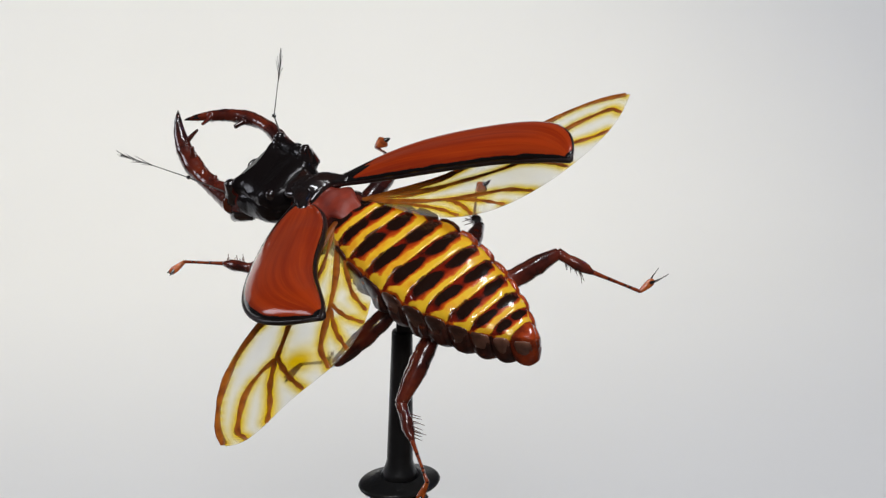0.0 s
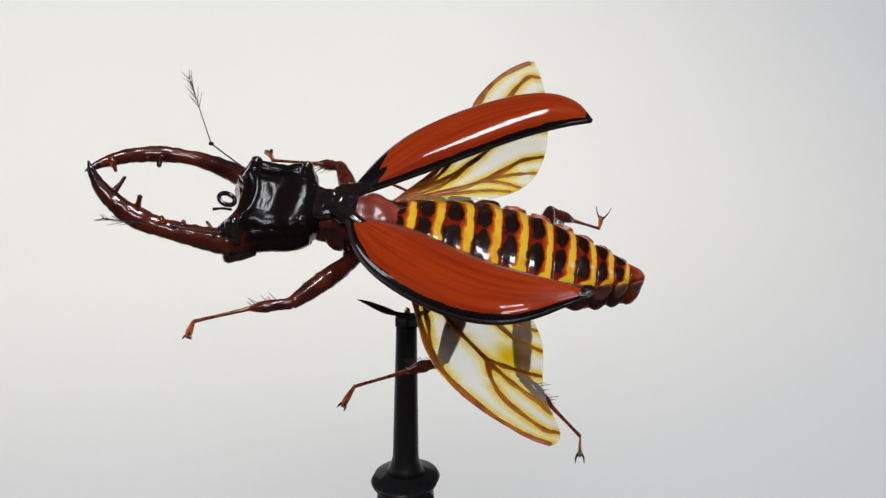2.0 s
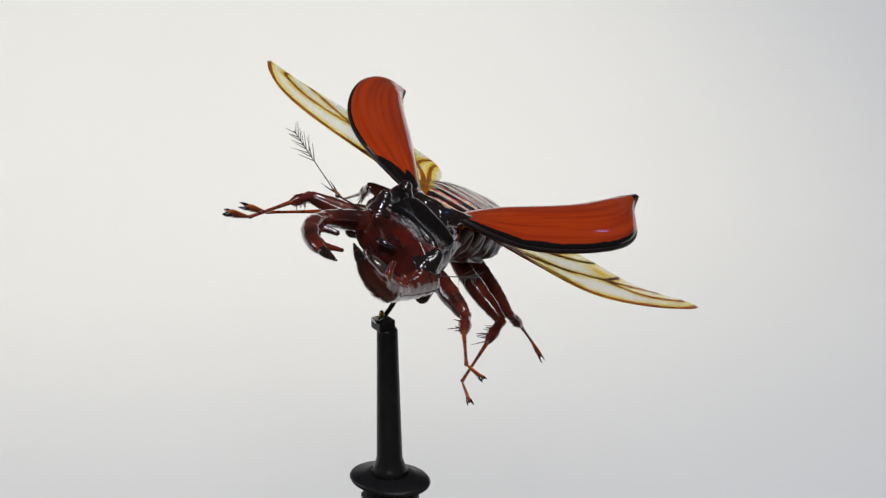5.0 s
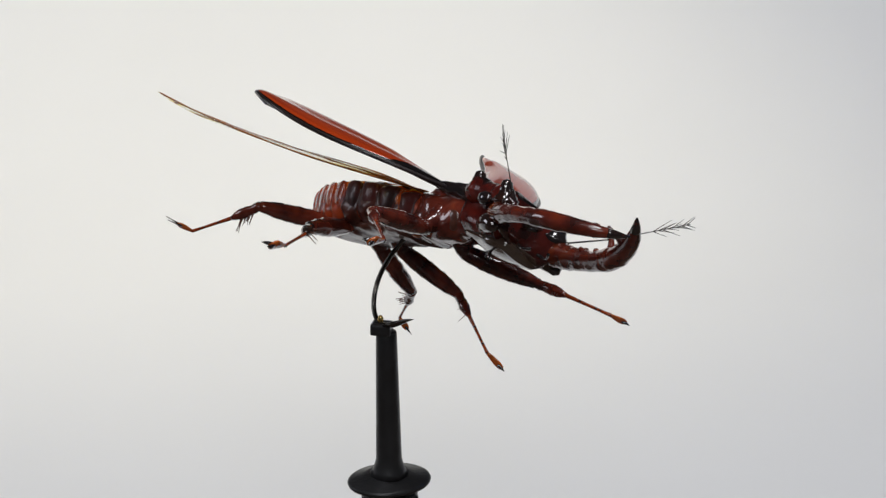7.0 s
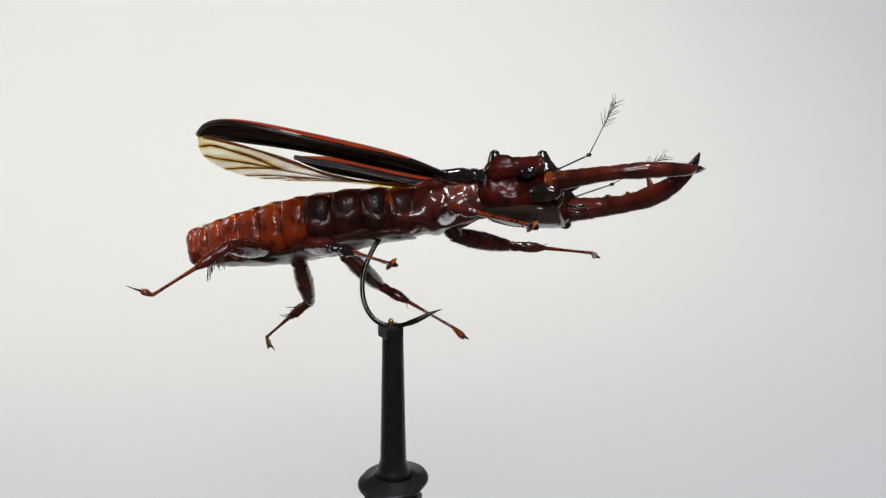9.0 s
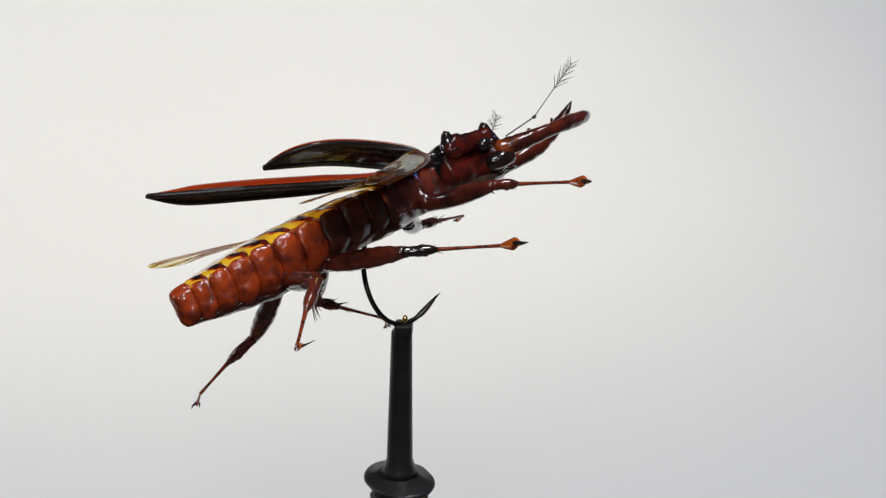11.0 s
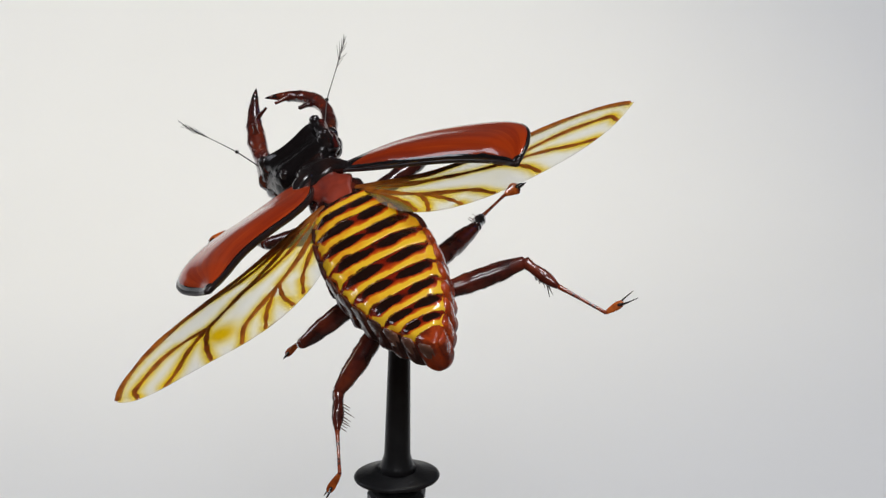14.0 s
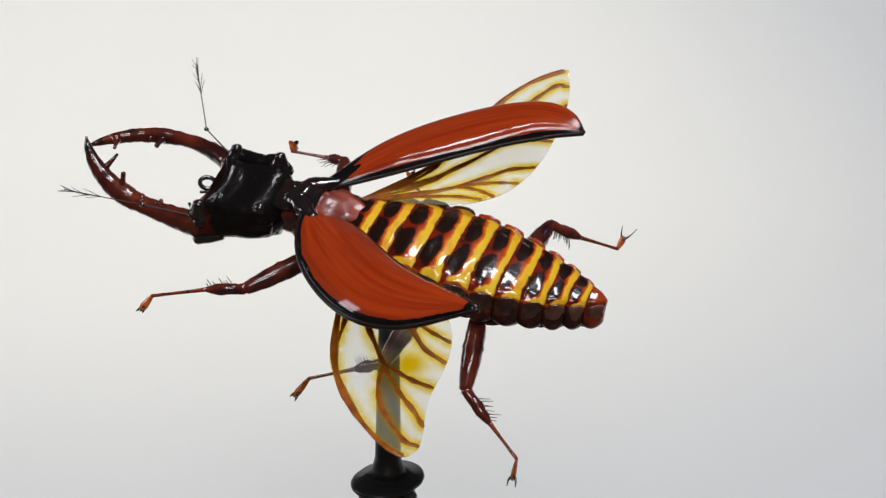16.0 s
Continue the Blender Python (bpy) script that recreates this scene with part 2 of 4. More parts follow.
def film_material():
    """Clear film, stained yellow along the painted veins."""
    m, n, l, b, place, paint = painted("clear_wing_film", 0.16, 0.8)
    stain = calc(n, l, "MULTIPLY", paint[0], span(n, l, noise_node(n, l, place, 170, 5), 0.24, 0.48))
    l.new(mix(n, l, stain, (0.86, 0.86, 0.84), (0.92, 0.66, 0.03)), b.inputs["Base Color"])
    bp = n.new("ShaderNodeBump")
    bp.inputs["Strength"].default_value, bp.inputs["Distance"].default_value = 0.25, 0.0006
    l.new(noise_node(n, l, place, 240, 2), bp.inputs["Height"])
    l.new(bp.outputs[0], b.inputs["Normal"])
    l.new(bp.outputs[0], b.inputs["Coat Normal"])
    clear = n.new("ShaderNodeBsdfTransparent")
    l.new(mix(n, l, stain, (0.97, 0.97, 0.95), (0.98, 0.78, 0.045)), clear.inputs["Color"])
    both = n.new("ShaderNodeMixShader")
    l.new(calc(n, l, "ADD", calc(n, l, "MULTIPLY", stain, 0.12), 0.09), both.inputs[0])
    l.new(clear.outputs[0], both.inputs[1])
    l.new(b.outputs[0], both.inputs[2])
    gloss, sheen, facing = n.new("ShaderNodeBsdfGlossy"), n.new("ShaderNodeMixShader"), n.new("ShaderNodeLayerWeight")
    gloss.inputs["Roughness"].default_value, facing.inputs["Blend"].default_value = 0.10, 0.5
    l.new(bp.outputs[0], gloss.inputs["Normal"])
    l.new(calc(n, l, "ADD", calc(n, l, "MULTIPLY", calc(n, l, "POWER", facing.outputs["Facing"], 5.0), 0.5), 0.025), sheen.inputs[0])
    l.new(both.outputs[0], sheen.inputs[1])
    l.new(gloss.outputs[0], sheen.inputs[2])
    l.new(sheen.outputs[0], n["Material Output"].inputs["Surface"])
    return m


def tarsus_material():
    """Orange with dark rings."""
    m, n, l, b, place, paint = painted("ringed_orange_lacquer", 0.2)
    wob = calc(n, l, "ADD", paint[0], calc(n, l, "MULTIPLY", noise_node(n, l, place, 700), 0.35))
    l.new(mix(n, l, span(n, l, wob, 0.62, 0.80), (0.26, 0.040, 0.010), (0.05, 0.011, 0.007)), b.inputs["Base Color"])
    return m


def head_material():
    """Black on top, red-brown on the one bare side."""
    m, n, l, b, place, paint = painted("black_and_red_brown_lacquer", 0.26, 0.4)
    b.inputs["Specular IOR Level"].default_value = 0.08
    sep = n.new("ShaderNodeSeparateXYZ")
    l.new(place, sep.inputs[0])
    side = calc(n, l, "ADD", calc(n, l, "MULTIPLY", sep.outputs["Y"], -1.0), calc(n, l, "MULTIPLY", noise_node(n, l, place, 260, 4), 0.0022))
    low = calc(n, l, "ADD", calc(n, l, "MULTIPLY", sep.outputs["Z"], -0.4), side)
    red = mix(n, l, span(n, l, noise_node(n, l, place, 300, 4), 0.4, 0.7), (0.12, 0.013, 0.008), (0.035, 0.007, 0.006))
    front = calc(n, l, "ADD", sep.outputs["X"], calc(n, l, "MULTIPLY", sep.outputs["Z"], -0.5))
    front = calc(n, l, "ADD", front, calc(n, l, "MULTIPLY", noise_node(n, l, place, 240, 3), 0.004))
    bare = calc(n, l, "MAXIMUM", span(n, l, low, 0.0060, 0.0072), span(n, l, front, 0.0212, 0.0220))
    l.new(mix(n, l, bare, (0.008, 0.006, 0.006), red), b.inputs["Base Color"])
    bp = n.new("ShaderNodeBump")
    bp.inputs["Strength"].default_value, bp.inputs["Distance"].default_value = 0.30, 0.0005
    l.new(noise_node(n, l, place, 640, 5), bp.inputs["Height"])
    l.new(bp.outputs[0], b.inputs["Normal"])
    l.new(bp.outputs[0], b.inputs["Coat Normal"])
    return m


def amber_roots(m):
    """The jaws are clear amber where they leave the head."""
    n, l = m.node_tree.nodes, m.node_tree.links
    colour = n["Principled BSDF"].inputs["Base Color"]
    place = n.new("ShaderNodeTexCoord").outputs["Object"]
    sep = n.new("ShaderNodeSeparateXYZ")
    l.new(place, sep.inputs[0])
    far = calc(n, l, "ADD", sep.outputs["X"], calc(n, l, "MULTIPLY", noise_node(n, l, place, 220, 4), 0.012))
    root = calc(n, l, "SUBTRACT", 1.0, span(n, l, far, 0.0255, 0.0285))
    bare = calc(n, l, "SUBTRACT", 0.65, calc(n, l, "MULTIPLY", span(n, l, sep.outputs["Y"], -0.001, 0.003), 0.5))
    l.new(mix(n, l, calc(n, l, "MULTIPLY", root, bare), colour.links[0].from_socket, (0.42, 0.085, 0.010)), colour)


amber_roots(MANDIBLE)
HEAD = head_material()
ELYTRON, ABDOMEN, FILM, RINGED = elytron_material(), abdomen_material(), film_material(), tarsus_material()


# ---- shapes ----
def part(name, bm, mat, parent=None, label="", smooth=True):
    me = bpy.data.meshes.new(name)
    bmesh.ops.recalc_face_normals(bm, faces=bm.faces)
    for f in bm.faces:
        f.smooth = smooth
    bm.to_mesh(me)
    bm.free()
    me.materials.append(mat)
    ob = new(name, me)
    ob.parent = parent
    return tagged(ob, label)


def V(p):
    return Vector(p) * MM


def spline(pts, n):
    """n + 1 points along a smooth curve through pts (any length of tuple)."""
    p = np.array(pts, float)
    if len(p) == 2:
        p = np.array([p[0], (p[0] + p[1]) / 2, p[1]])
    s = np.r_[0, np.cumsum(np.linalg.norm(np.diff(p[:, :3], axis=0), axis=1))]
    d = np.gradient(p, s, axis=0)
    out = []
    for u in np.linspace(0, s[-1], n + 1):
        k = min(int(np.searchsorted(s, u, "right")) - 1, len(p) - 2)
        h = s[k + 1] - s[k]
        t = (u - s[k]) / h
        out.append(p[k] * (2 * t**3 - 3 * t**2 + 1) + d[k] * h * (t**3 - 2 * t**2 + t) + p[k + 1] * (3 * t**2 - 2 * t**3) + d[k + 1] * h * (t**3 - t**2))
    return np.array(out)


def bezier(ctrl, u):
    n = len(ctrl) - 1
    return sum(np.array(c) * math.comb(n, k) * u**k * (1 - u) ** (n - k) for k, c in enumerate(ctrl))


def tube(bm, pts, n=14, sides=10, flat=1.0, rough=0.0, seed=0):
    """A tapering tube through pts (x, y, z, radius), all in mm, with rounded ends."""
    q = spline(pts, n)
    c, r = q[:, :3], np.maximum(q[:, 3], 0.02)
    layer = bm.loops.layers.color.get("paint") or bm.loops.layers.color.new("paint")
    rings, side = [], None
    for k in range(n + 1):
        d = Vector(c[min(k + 1, n)] - c[max(k - 1, 0)]).normalized()
        ref = Vector((0, 0, 1)) if abs(d.z) < 0.9 else Vector((0, 1, 0))
        a = d.cross(ref).normalized() if side is None else (side - d * side.dot(d)).normalized()
        side = a
        b = d.cross(a)
        ring = []
        for j in range(sides):
            w = 2 * math.pi * j / sides
            rr = r[k] * (1 + rough * noise.noise(Vector((k * 0.7, math.cos(w) + seed, math.sin(w)))))
            ring.append(bm.verts.new(V(Vector(c[k]) + a * math.cos(w) * rr + b * math.sin(w) * rr * flat)))
        rings.append((ring, d, r[k]))
    for k in range(n):
        for j in range(sides):
            f = bm.faces.new((rings[k][0][j], rings[k][0][(j + 1) % sides], rings[k + 1][0][(j + 1) % sides], rings[k + 1][0][j]))
            value = 0.5 + 0.5 * math.sin(k * 1.7 + 2.0 * math.sin(k * 0.9))
            for loop in f.loops:
                loop[layer] = (value, 0, 0, 1)
    for k, way in ((0, -1), (n, 1)):
        ring, d, rad = rings[k]
        tip = bm.verts.new(V(Vector(c[k]) + d * way * rad * 0.6))
        for j in range(sides):
            bm.faces.new((ring[j], ring[(j + 1) % sides], tip))
    return bm


def ball(bm, place, radii, turn=None, u=14, v=9):
    m = Matrix.Translation(V(place)) @ (turn or Matrix()) @ Matrix.Diagonal((*(Vector(radii) * MM), 1))
    bmesh.ops.create_uvsphere(bm, u_segments=u, v_segments=v, radius=1, matrix=m)
    return bm


def loft(bm, sections, n, sides=28, power=2.6, roll=0.0, rough=0.0):
    """A body along x through sections (x, y, z, half width, half height), rounded-box rings."""
    q = spline([(s[0], s[1], s[2], s[3], s[4]) for s in sections], n)
    cr, sr = math.cos(roll), math.sin(roll)
    rings = []
    for k, (x, y, z, hw, hh) in enumerate(q):
        ring = []
        for j in range(sides):
            w = 2 * math.pi * j / sides
            c, s = math.cos(w), math.sin(w)
            py = math.copysign(abs(c) ** (2 / power), c) * hw
            pz = math.copysign(abs(s) ** (2 / power), s) * hh
            g = 1 + rough * noise.noise(Vector((x * 0.35, c * 1.5, s * 1.5)))
            py, pz = py * g, pz * g
            ring.append(bm.verts.new(V((x, y + py * cr - pz * sr, z + py * sr + pz * cr))))
        rings.append(ring)
    for k in range(n):
        for j in range(sides):
            bm.faces.new((rings[k][j], rings[k][(j + 1) % sides], rings[k + 1][(j + 1) % sides], rings[k + 1][j]))
    bm.faces.new(rings[0])
    bm.faces.new(rings[-1])
    return bm


def soft_box(bm, lo, hi, bevel):
    made = bmesh.ops.create_cube(bm, size=1, matrix=Matrix.Translation((Vector(lo) + Vector(hi)) / 2) @ Matrix.Diagonal((*(Vector(hi) - Vector(lo)), 1)))
    if bevel:
        bmesh.ops.bevel(bm, geom=list({e for v in made["verts"] for e in v.link_edges}), offset=bevel, segments=2, affect="EDGES", profile=0.5)
    return bm


def thing(name, label, category, **more):
    return tagged(new(name), label, category, **more)


# ---- unseen dark room, added to shape the light ----
def room():
    def slab(name, lo, hi, mat):
        ob = part(name, soft_box(bmesh.new(), lo, hi, 0), mat, smooth=False)
        return tagged(ob, kind="structure")
    slab("floor", (-2.2, -2.2, -0.85), (2.2, 2.2, -0.75), FLOOR)
    slab("wall_north", (-2.1, 2.0, -0.75), (2.1, 2.1, 2.4), WALL)
    # south and east walls with their windows
    bm = bmesh.new()
    for lo, hi in (((-2.1, -2.1, -0.75), (-0.46, -2.0, 2.4)), ((0.56, -2.1, -0.75), (2.1, -2.0, 2.4)),
                   ((-0.46, -2.1, -0.75), (0.56, -2.0, 1.32)), ((-0.46, -2.1, 1.80), (0.56, -2.0, 2.4))):
        soft_box(bm, lo, hi, 0)
    tagged(part("wall_south", bm, WALL, smooth=False), kind="structure")
    bm = bmesh.new()
    for lo, hi in (((2.0, -2.0, -0.75), (2.1, 0.98, 2.4)), ((2.0, 1.32, -0.75), (2.1, 2.0, 2.4)),
                   ((2.0, 0.98, -0.75), (2.1, 1.32, 1.84)), ((2.0, 0.98, 2.20), (2.1, 1.32, 2.4))):
        soft_box(bm, lo, hi, 0)
    tagged(part("wall_east", bm, WALL, smooth=False), kind="structure")
    # west wall with its window opening, ceiling with openings for the two added strip lights
    bm = bmesh.new()
    for lo, hi in (((-2.1, -2.0, -0.75), (-2.0, 0.0, 2.4)), ((-2.1, 0.6, -0.75), (-2.0, 2.0, 2.4)),
                   ((-2.1, 0.0, -0.75), (-2.0, 0.6, 0.55)), ((-2.1, 0.0, 1.35), (-2.0, 0.6, 2.4))):
        soft_box(bm, lo, hi, 0)
    tagged(part("wall_west", bm, WALL, smooth=False), kind="structure")
    bm = bmesh.new()
    for lo, hi in (((-2.1, -2.1, 2.4), (2.1, -1.36, 2.5)), ((-2.1, -1.36, 2.4), (-0.54, -1.08, 2.5)), ((0.22, -1.36, 2.4), (2.1, -1.08, 2.5)),
                   ((-2.1, -1.08, 2.4), (2.1, -0.70, 2.5)), ((-2.1, -0.70, 2.4), (0.30, 0.30, 2.5)), ((0.74, -0.70, 2.4), (2.1, 0.30, 2.5)), ((-2.1, 0.30, 2.4), (2.1, 2.1, 2.5))):
        soft_box(bm, lo, hi, 0)
    tagged(part("ceiling", bm, WALL, smooth=False), kind="structure")


def backdrop():
    """A sheet of white paper that lies on the table and sweeps up behind."""
    prof = [(0.10, 0.0)] + [(0.45 + 0.55 * math.sin(a), 0.55 - 0.55 * math.cos(a)) for a in np.linspace(0, radians(62), 20)]
    bm = bmesh.new()
    rows = [[bm.verts.new((x, y, z + 0.0)) for x in np.linspace(-0.9, 0.9, 13)] for y, z in prof]
    low = [[bm.verts.new((v.co.x, v.co.y + 0.0006, v.co.z - 0.0006)) for v in r] for r in rows]
    for k in range(len(rows) - 1):
        for j in range(12):
            bm.faces.new((rows[k][j], rows[k][j + 1], rows[k + 1][j + 1], rows[k + 1][j]))
            bm.faces.new((low[k][j], low[k + 1][j], low[k + 1][j + 1], low[k][j + 1]))
    tagged(part("backdrop", bm, PAPER), "white seamless paper sheet sweeping up behind the model", kind="structure")


def table():
    t = thing("table", "plain dark wooden table under the white paper", "table")
    part("tabletop", soft_box(bmesh.new(), (-0.8, -0.4, -0.032), (0.8, 0.95, -0.002), 0.003), TABLE, t, smooth=False)
    for x in (-0.74, 0.74):
        for y in (-0.34, 0.89):
            part("leg", soft_box(bmesh.new(), (x - 0.03, y - 0.03, -0.75), (x + 0.03, y + 0.03, -0.034), 0.003), TABLE, t, smooth=False)


# ---- stand ----
def turned_solid(bm, rings, sides=32, clip=9.0, axis=((0, 0), (0, 0)), z0=0, z1=1, turn=0.0):
    """Stacked rings (z, half x, half y) on an axis that leans from (x, y) at z0 to (x, y) at z1, in mm."""
    made = []
    ct, st = math.cos(turn), math.sin(turn)
    for z, hx, hy in rings:
        k = (z - z0) / (z1 - z0)
        ox, oy = (axis[0][i] + (axis[1][i] - axis[0][i]) * k for i in (0, 1))
        ring = []
        for j in range(sides):
            w = 2 * math.pi * j / sides
            c, s = math.cos(w), math.sin(w)
            x, y = c * hx, max(-clip * hx, min(clip * hx, s * hy))
            ring.append(bm.verts.new(V((ox + x * ct - y * st, oy + x * st + y * ct, z))))
        made.append(ring)
    for a, b in zip(made, made[1:]):
        for j in range(sides):
            bm.faces.new((a[j], a[(j + 1) % sides], b[(j + 1) % sides], b[j]))
    bm.faces.new(made[0])
    bm.faces.new(made[-1])
    return bm


def stand():
    s = thing("display_stand", "black plastic stand with a tapered post and round flange", "stand")
    ax = dict(axis=((0.4, -0.5), (1.0, -0.1)), z0=-44.7, z1=-14.0)
    part("post", turned_solid(bmesh.new(), [(-43.6, 3.6, 3.6), (-42.6, 3.0, 3.0), (-40.5, 2.42, 2.42), (-30, 2.2, 2.2), (-20, 2.0, 2.0), (-15.2, 1.9, 1.9), (-14.9, 1.75, 1.75)], 28, **ax), PLASTIC, s)
    part("flange", turned_solid(bmesh.new(), [(-45.6, 7.5, 5.9), (-45.4, 7.85, 6.2), (-45.0, 8.0, 6.35), (-44.7, 7.85, 6.2), (-44.5, 7.4, 5.8), (-44.2, 5.2, 4.8), (-43.6, 4.0, 4.0)], 64, 0.77, turn=radians(30), **ax), PLASTIC, s, "black flange with flattened sides")
    part("collar", turned_solid(bmesh.new(), [(-52, 4.6, 4.6), (-51.4, 5.3, 5.3), (-48.2, 5.5, 5.5), (-47.6, 4.9, 4.9), (-47.5, 3.4, 3.4), (-45.7, 3.4, 3.4)], 12, **ax), PLASTIC, s, smooth=False)
    part("column", turned_solid(bmesh.new(), [(-156.6, 4.2, 4.2), (-52, 3.6, 3.6)], 24), PLASTIC, s)
    part("base", turned_solid(bmesh.new(), [(-161.4, 34, 34), (-159.6, 35, 35), (-157.2, 34.5, 34.5), (-156.4, 30, 30)], 48), PLASTIC, s)
    part("jaw", soft_box(bmesh.new(), V((-0.1, -1.3, -15.3)), V((3.6, 1.9, -13.1)), 0.00035), PLASTIC, s, "black clamping jaw", smooth=False)
    part("screw", ball(bmesh.new(), (1.9, 0.55, -12.5), (0.55, 0.55, 0.9)), BRASS, s, "small brass clamp tip")
    return s


# ---- beetle ----
ROLL = radians(-14.5)


def scooped(x, y):
    """The front of the head is hollow between the jaws."""
    return x - 1.7 * max(0.0, 1 - (y / 4.8) ** 2) * min(max((x - 12.0) / 7.0, 0.0), 1.2)


def head(b):
    hb = loft(bmesh.new(), [(4.9, 0.3, -4.9, 2.4, 1.6), (5.8, 0.3, -4.7, 3.8, 2.9), (7.2, 0.5, -4.5, 5.5, 4.1), (9.6, 0.6, -4.3, 6.3, 4.8), (13, 0.7, -4.8, 6.1, 4.7), (17, 0.8, -5.2, 6.3, 4.7), (18.8, 0.9, -5.4, 6.8, 4.6), (19.5, 0.9, -5.5, 6.2, 3.9)], 44, 56, 2.9, ROLL, 0.05)
    cr, sr = math.cos(ROLL), math.sin(ROLL)
    for v in hb.verts:
        x, y, z = v.co / MM
        yl, zl = (y - 0.7) * cr + (z + 4.8) * sr, -(y - 0.7) * sr + (z + 4.8) * cr
        along = max(0.0, 1 - ((x - 13.2) / 6.0) ** 2)
        up, out = (min(max((q - a) / 1.6, 0.0), 1.0) for q, a in ((zl, 1.6), (abs(yl), 2.6)))
        lump = 0.14 * noise.noise(Vector((x * 0.5, yl * 0.5, zl * 0.5 + 3)))
        low = 0.9 * along * max(0.0, 1 - (yl / 5.4) ** 2) * up * up * (3 - 2 * up)
        hollow = 1.1 * max(0.0, 1 - ((x - 12.5) / 5.5) ** 2) * max(0.0, 1 - ((zl + 0.3) / 3.2) ** 2) * out * out * (3 - 2 * out)
        zl += lump * up - low
        x = scooped(x, yl)
        yl -= math.copysign((hollow if yl < 0 else -0.35 * hollow) + lump * 0.5, yl)
        v.co = V((x, 0.7 + yl * cr - zl * sr, -4.8 + yl * sr + zl * cr))
    h = part("head", hb, HEAD, b, "glossy black head with rounded knobs")
    for p, r in (((9.4, -4.6, 1.7), 1.1), ((17.9, -4.8, 0.4), 1.1), ((19.2, 6.9, -3.3), 1.25), ((8.6, 5.0, -1.6), 1.05)):
        bm = bmesh.new()
        tube(bm, [(p[0], p[1] * 0.9, p[2] - 2.8, r * 2.2), (p[0], p[1] * 0.95, p[2] - 1.4, r * 1.45), (p[0], p[1], p[2] - 0.3, r * 1.0), (p[0], p[1], p[2] + 0.4, r * 0.8)], 12, 18, 1, 0.12)
        part("knob", bm, BLACK, h)
    bm = tube(bmesh.new(), [(8.4, -4.6, -1.9, 1.5), (9.8, -4.6, -0.9, 1.9), (12.6, -4.6, -1.1, 1.6), (15.0, -4.7, -1.4, 1.5), (17.8, -4.9, -1.6, 1.7)], 18, 14, 1.2, 0.12, 7)
    part("brow", bm, HEAD, h, "ridge between two knobs, red-brown outside")
    for p, e in (((15.4, -6.5, -2.6), 1), ((16.6, 6.7, -6.6), -1)):
        part("eye", ball(bmesh.new(), p, (1.7, 1.1, 1.2) if e > 0 else (1.5, 1.0, 1.2)), BLACK, h, "shiny round black eye")
    lobe = [(7.4, 4.4, -5.0, 2.0), (10.0, 5.2, -5.6, 2.4), (13.5, 5.4, -6.4, 2.4), (16.8, 6.1, -7.4, 2.3), (19.2, 7.4, -9.0, 1.6)]
    part("lobe", tube(bmesh.new(), lobe, 20, 18, 1.25, 0.06, 9), HEAD, h, "smooth black side lobe")
    # the face between the jaws and the lower cheeks
    fb = loft(bmesh.new(), [(18.2, 0.9, -6.2, 6.2, 3.4), (19.4, 0.9, -6.2, 7.0, 3.9), (20.2, 0.9, -6.2, 6.9, 3.7), (20.8, 0.9, -6.2, 6.1, 3.0), (21.0, 0.9, -6.3, 4.6, 1.9)], 14, 40, 2.8, ROLL, 0.3)
    for v in fb.verts:
        v.co.x = scooped(v.co.x / MM, v.co.y / MM - 0.9) * MM
    part("face", fb, FACE, h, "red-brown front of the head")
    bm = bmesh.new()
    tube(bm, [(15.5, 6.4, -8.6, 1.6), (18.4, 7.6, -9.6, 1.7), (19.6, 8.4, -10.8, 0.9)], 8, 14)
    part("cheek", bm, BLACK, h)
    bm = bmesh.new()
    tube(bm, [(15.5, -5.4, -6.4, 1.5), (18.8, -6.4, -6.6, 1.6), (20.2, -6.8, -7.2, 0.9)], 8, 14)
    part("cheek", bm, BLACK, h)
    part("throat", loft(bmesh.new(), [(6.2, 0.2, -7.2, 3.6, 1.6), (10, 0.2, -8.4, 4.2, 1.6), (16, 0.2, -9.6, 4.6, 1.5), (19.5, 0.4, -10.0, 4.0, 1.0)], 12, 24, 2.6, ROLL, 0.2), THROAT, h, "smooth grey-brown throat plate")
    for pts in (((20.8, 2.6, -9.2, 0.30), (22.8, 3.0, -9.6, 0.22), (24.2, 2.2, -9.0, 0.3)), ((20.8, -1.6, -8.6, 0.30), (22.6, -2.0, -9.2, 0.22), (23.8, -1.2, -9.0, 0.3)),
                ((15.0, -2.4, -10.4, 0.25), (15.6, -2.8, -12.0, 0.15)), ((12.2, -1.2, -9.8, 0.25), (12.6, -1.4, -11.4, 0.15))):
        part("palp", tube(bmesh.new(), pts, 8, 8), BLACK, h)


def mandible(b, ctrl, width, teeth, tip):
    path = [(*bezier(ctrl, u), r) for u, r in zip(np.linspace(0, 1, 9), width)]
    m = part("mandible", tube(bmesh.new(), path, 44, 18, 1.0, 0.12), MANDIBLE, b, "curved toothed red-brown mandible with a black tip")
    part("tip", tube(bmesh.new(), [(*bezier(ctrl, u), r) for u, r in tip], 8, 12), BLACK, m)
    for t in teeth:
        part("tooth", tube(bmesh.new(), [(*t[0][:3], t[0][3] * 2.1), *((*np.array(t[0][:3]) * 0.65 + np.array(t[1][:3]) * 0.35, t[0][3] * 1.25),), *((*q[:3], q[3] * 1.2) for q in t[1:])], 10, 12, 1, 0.15), MANDIBLE, m)


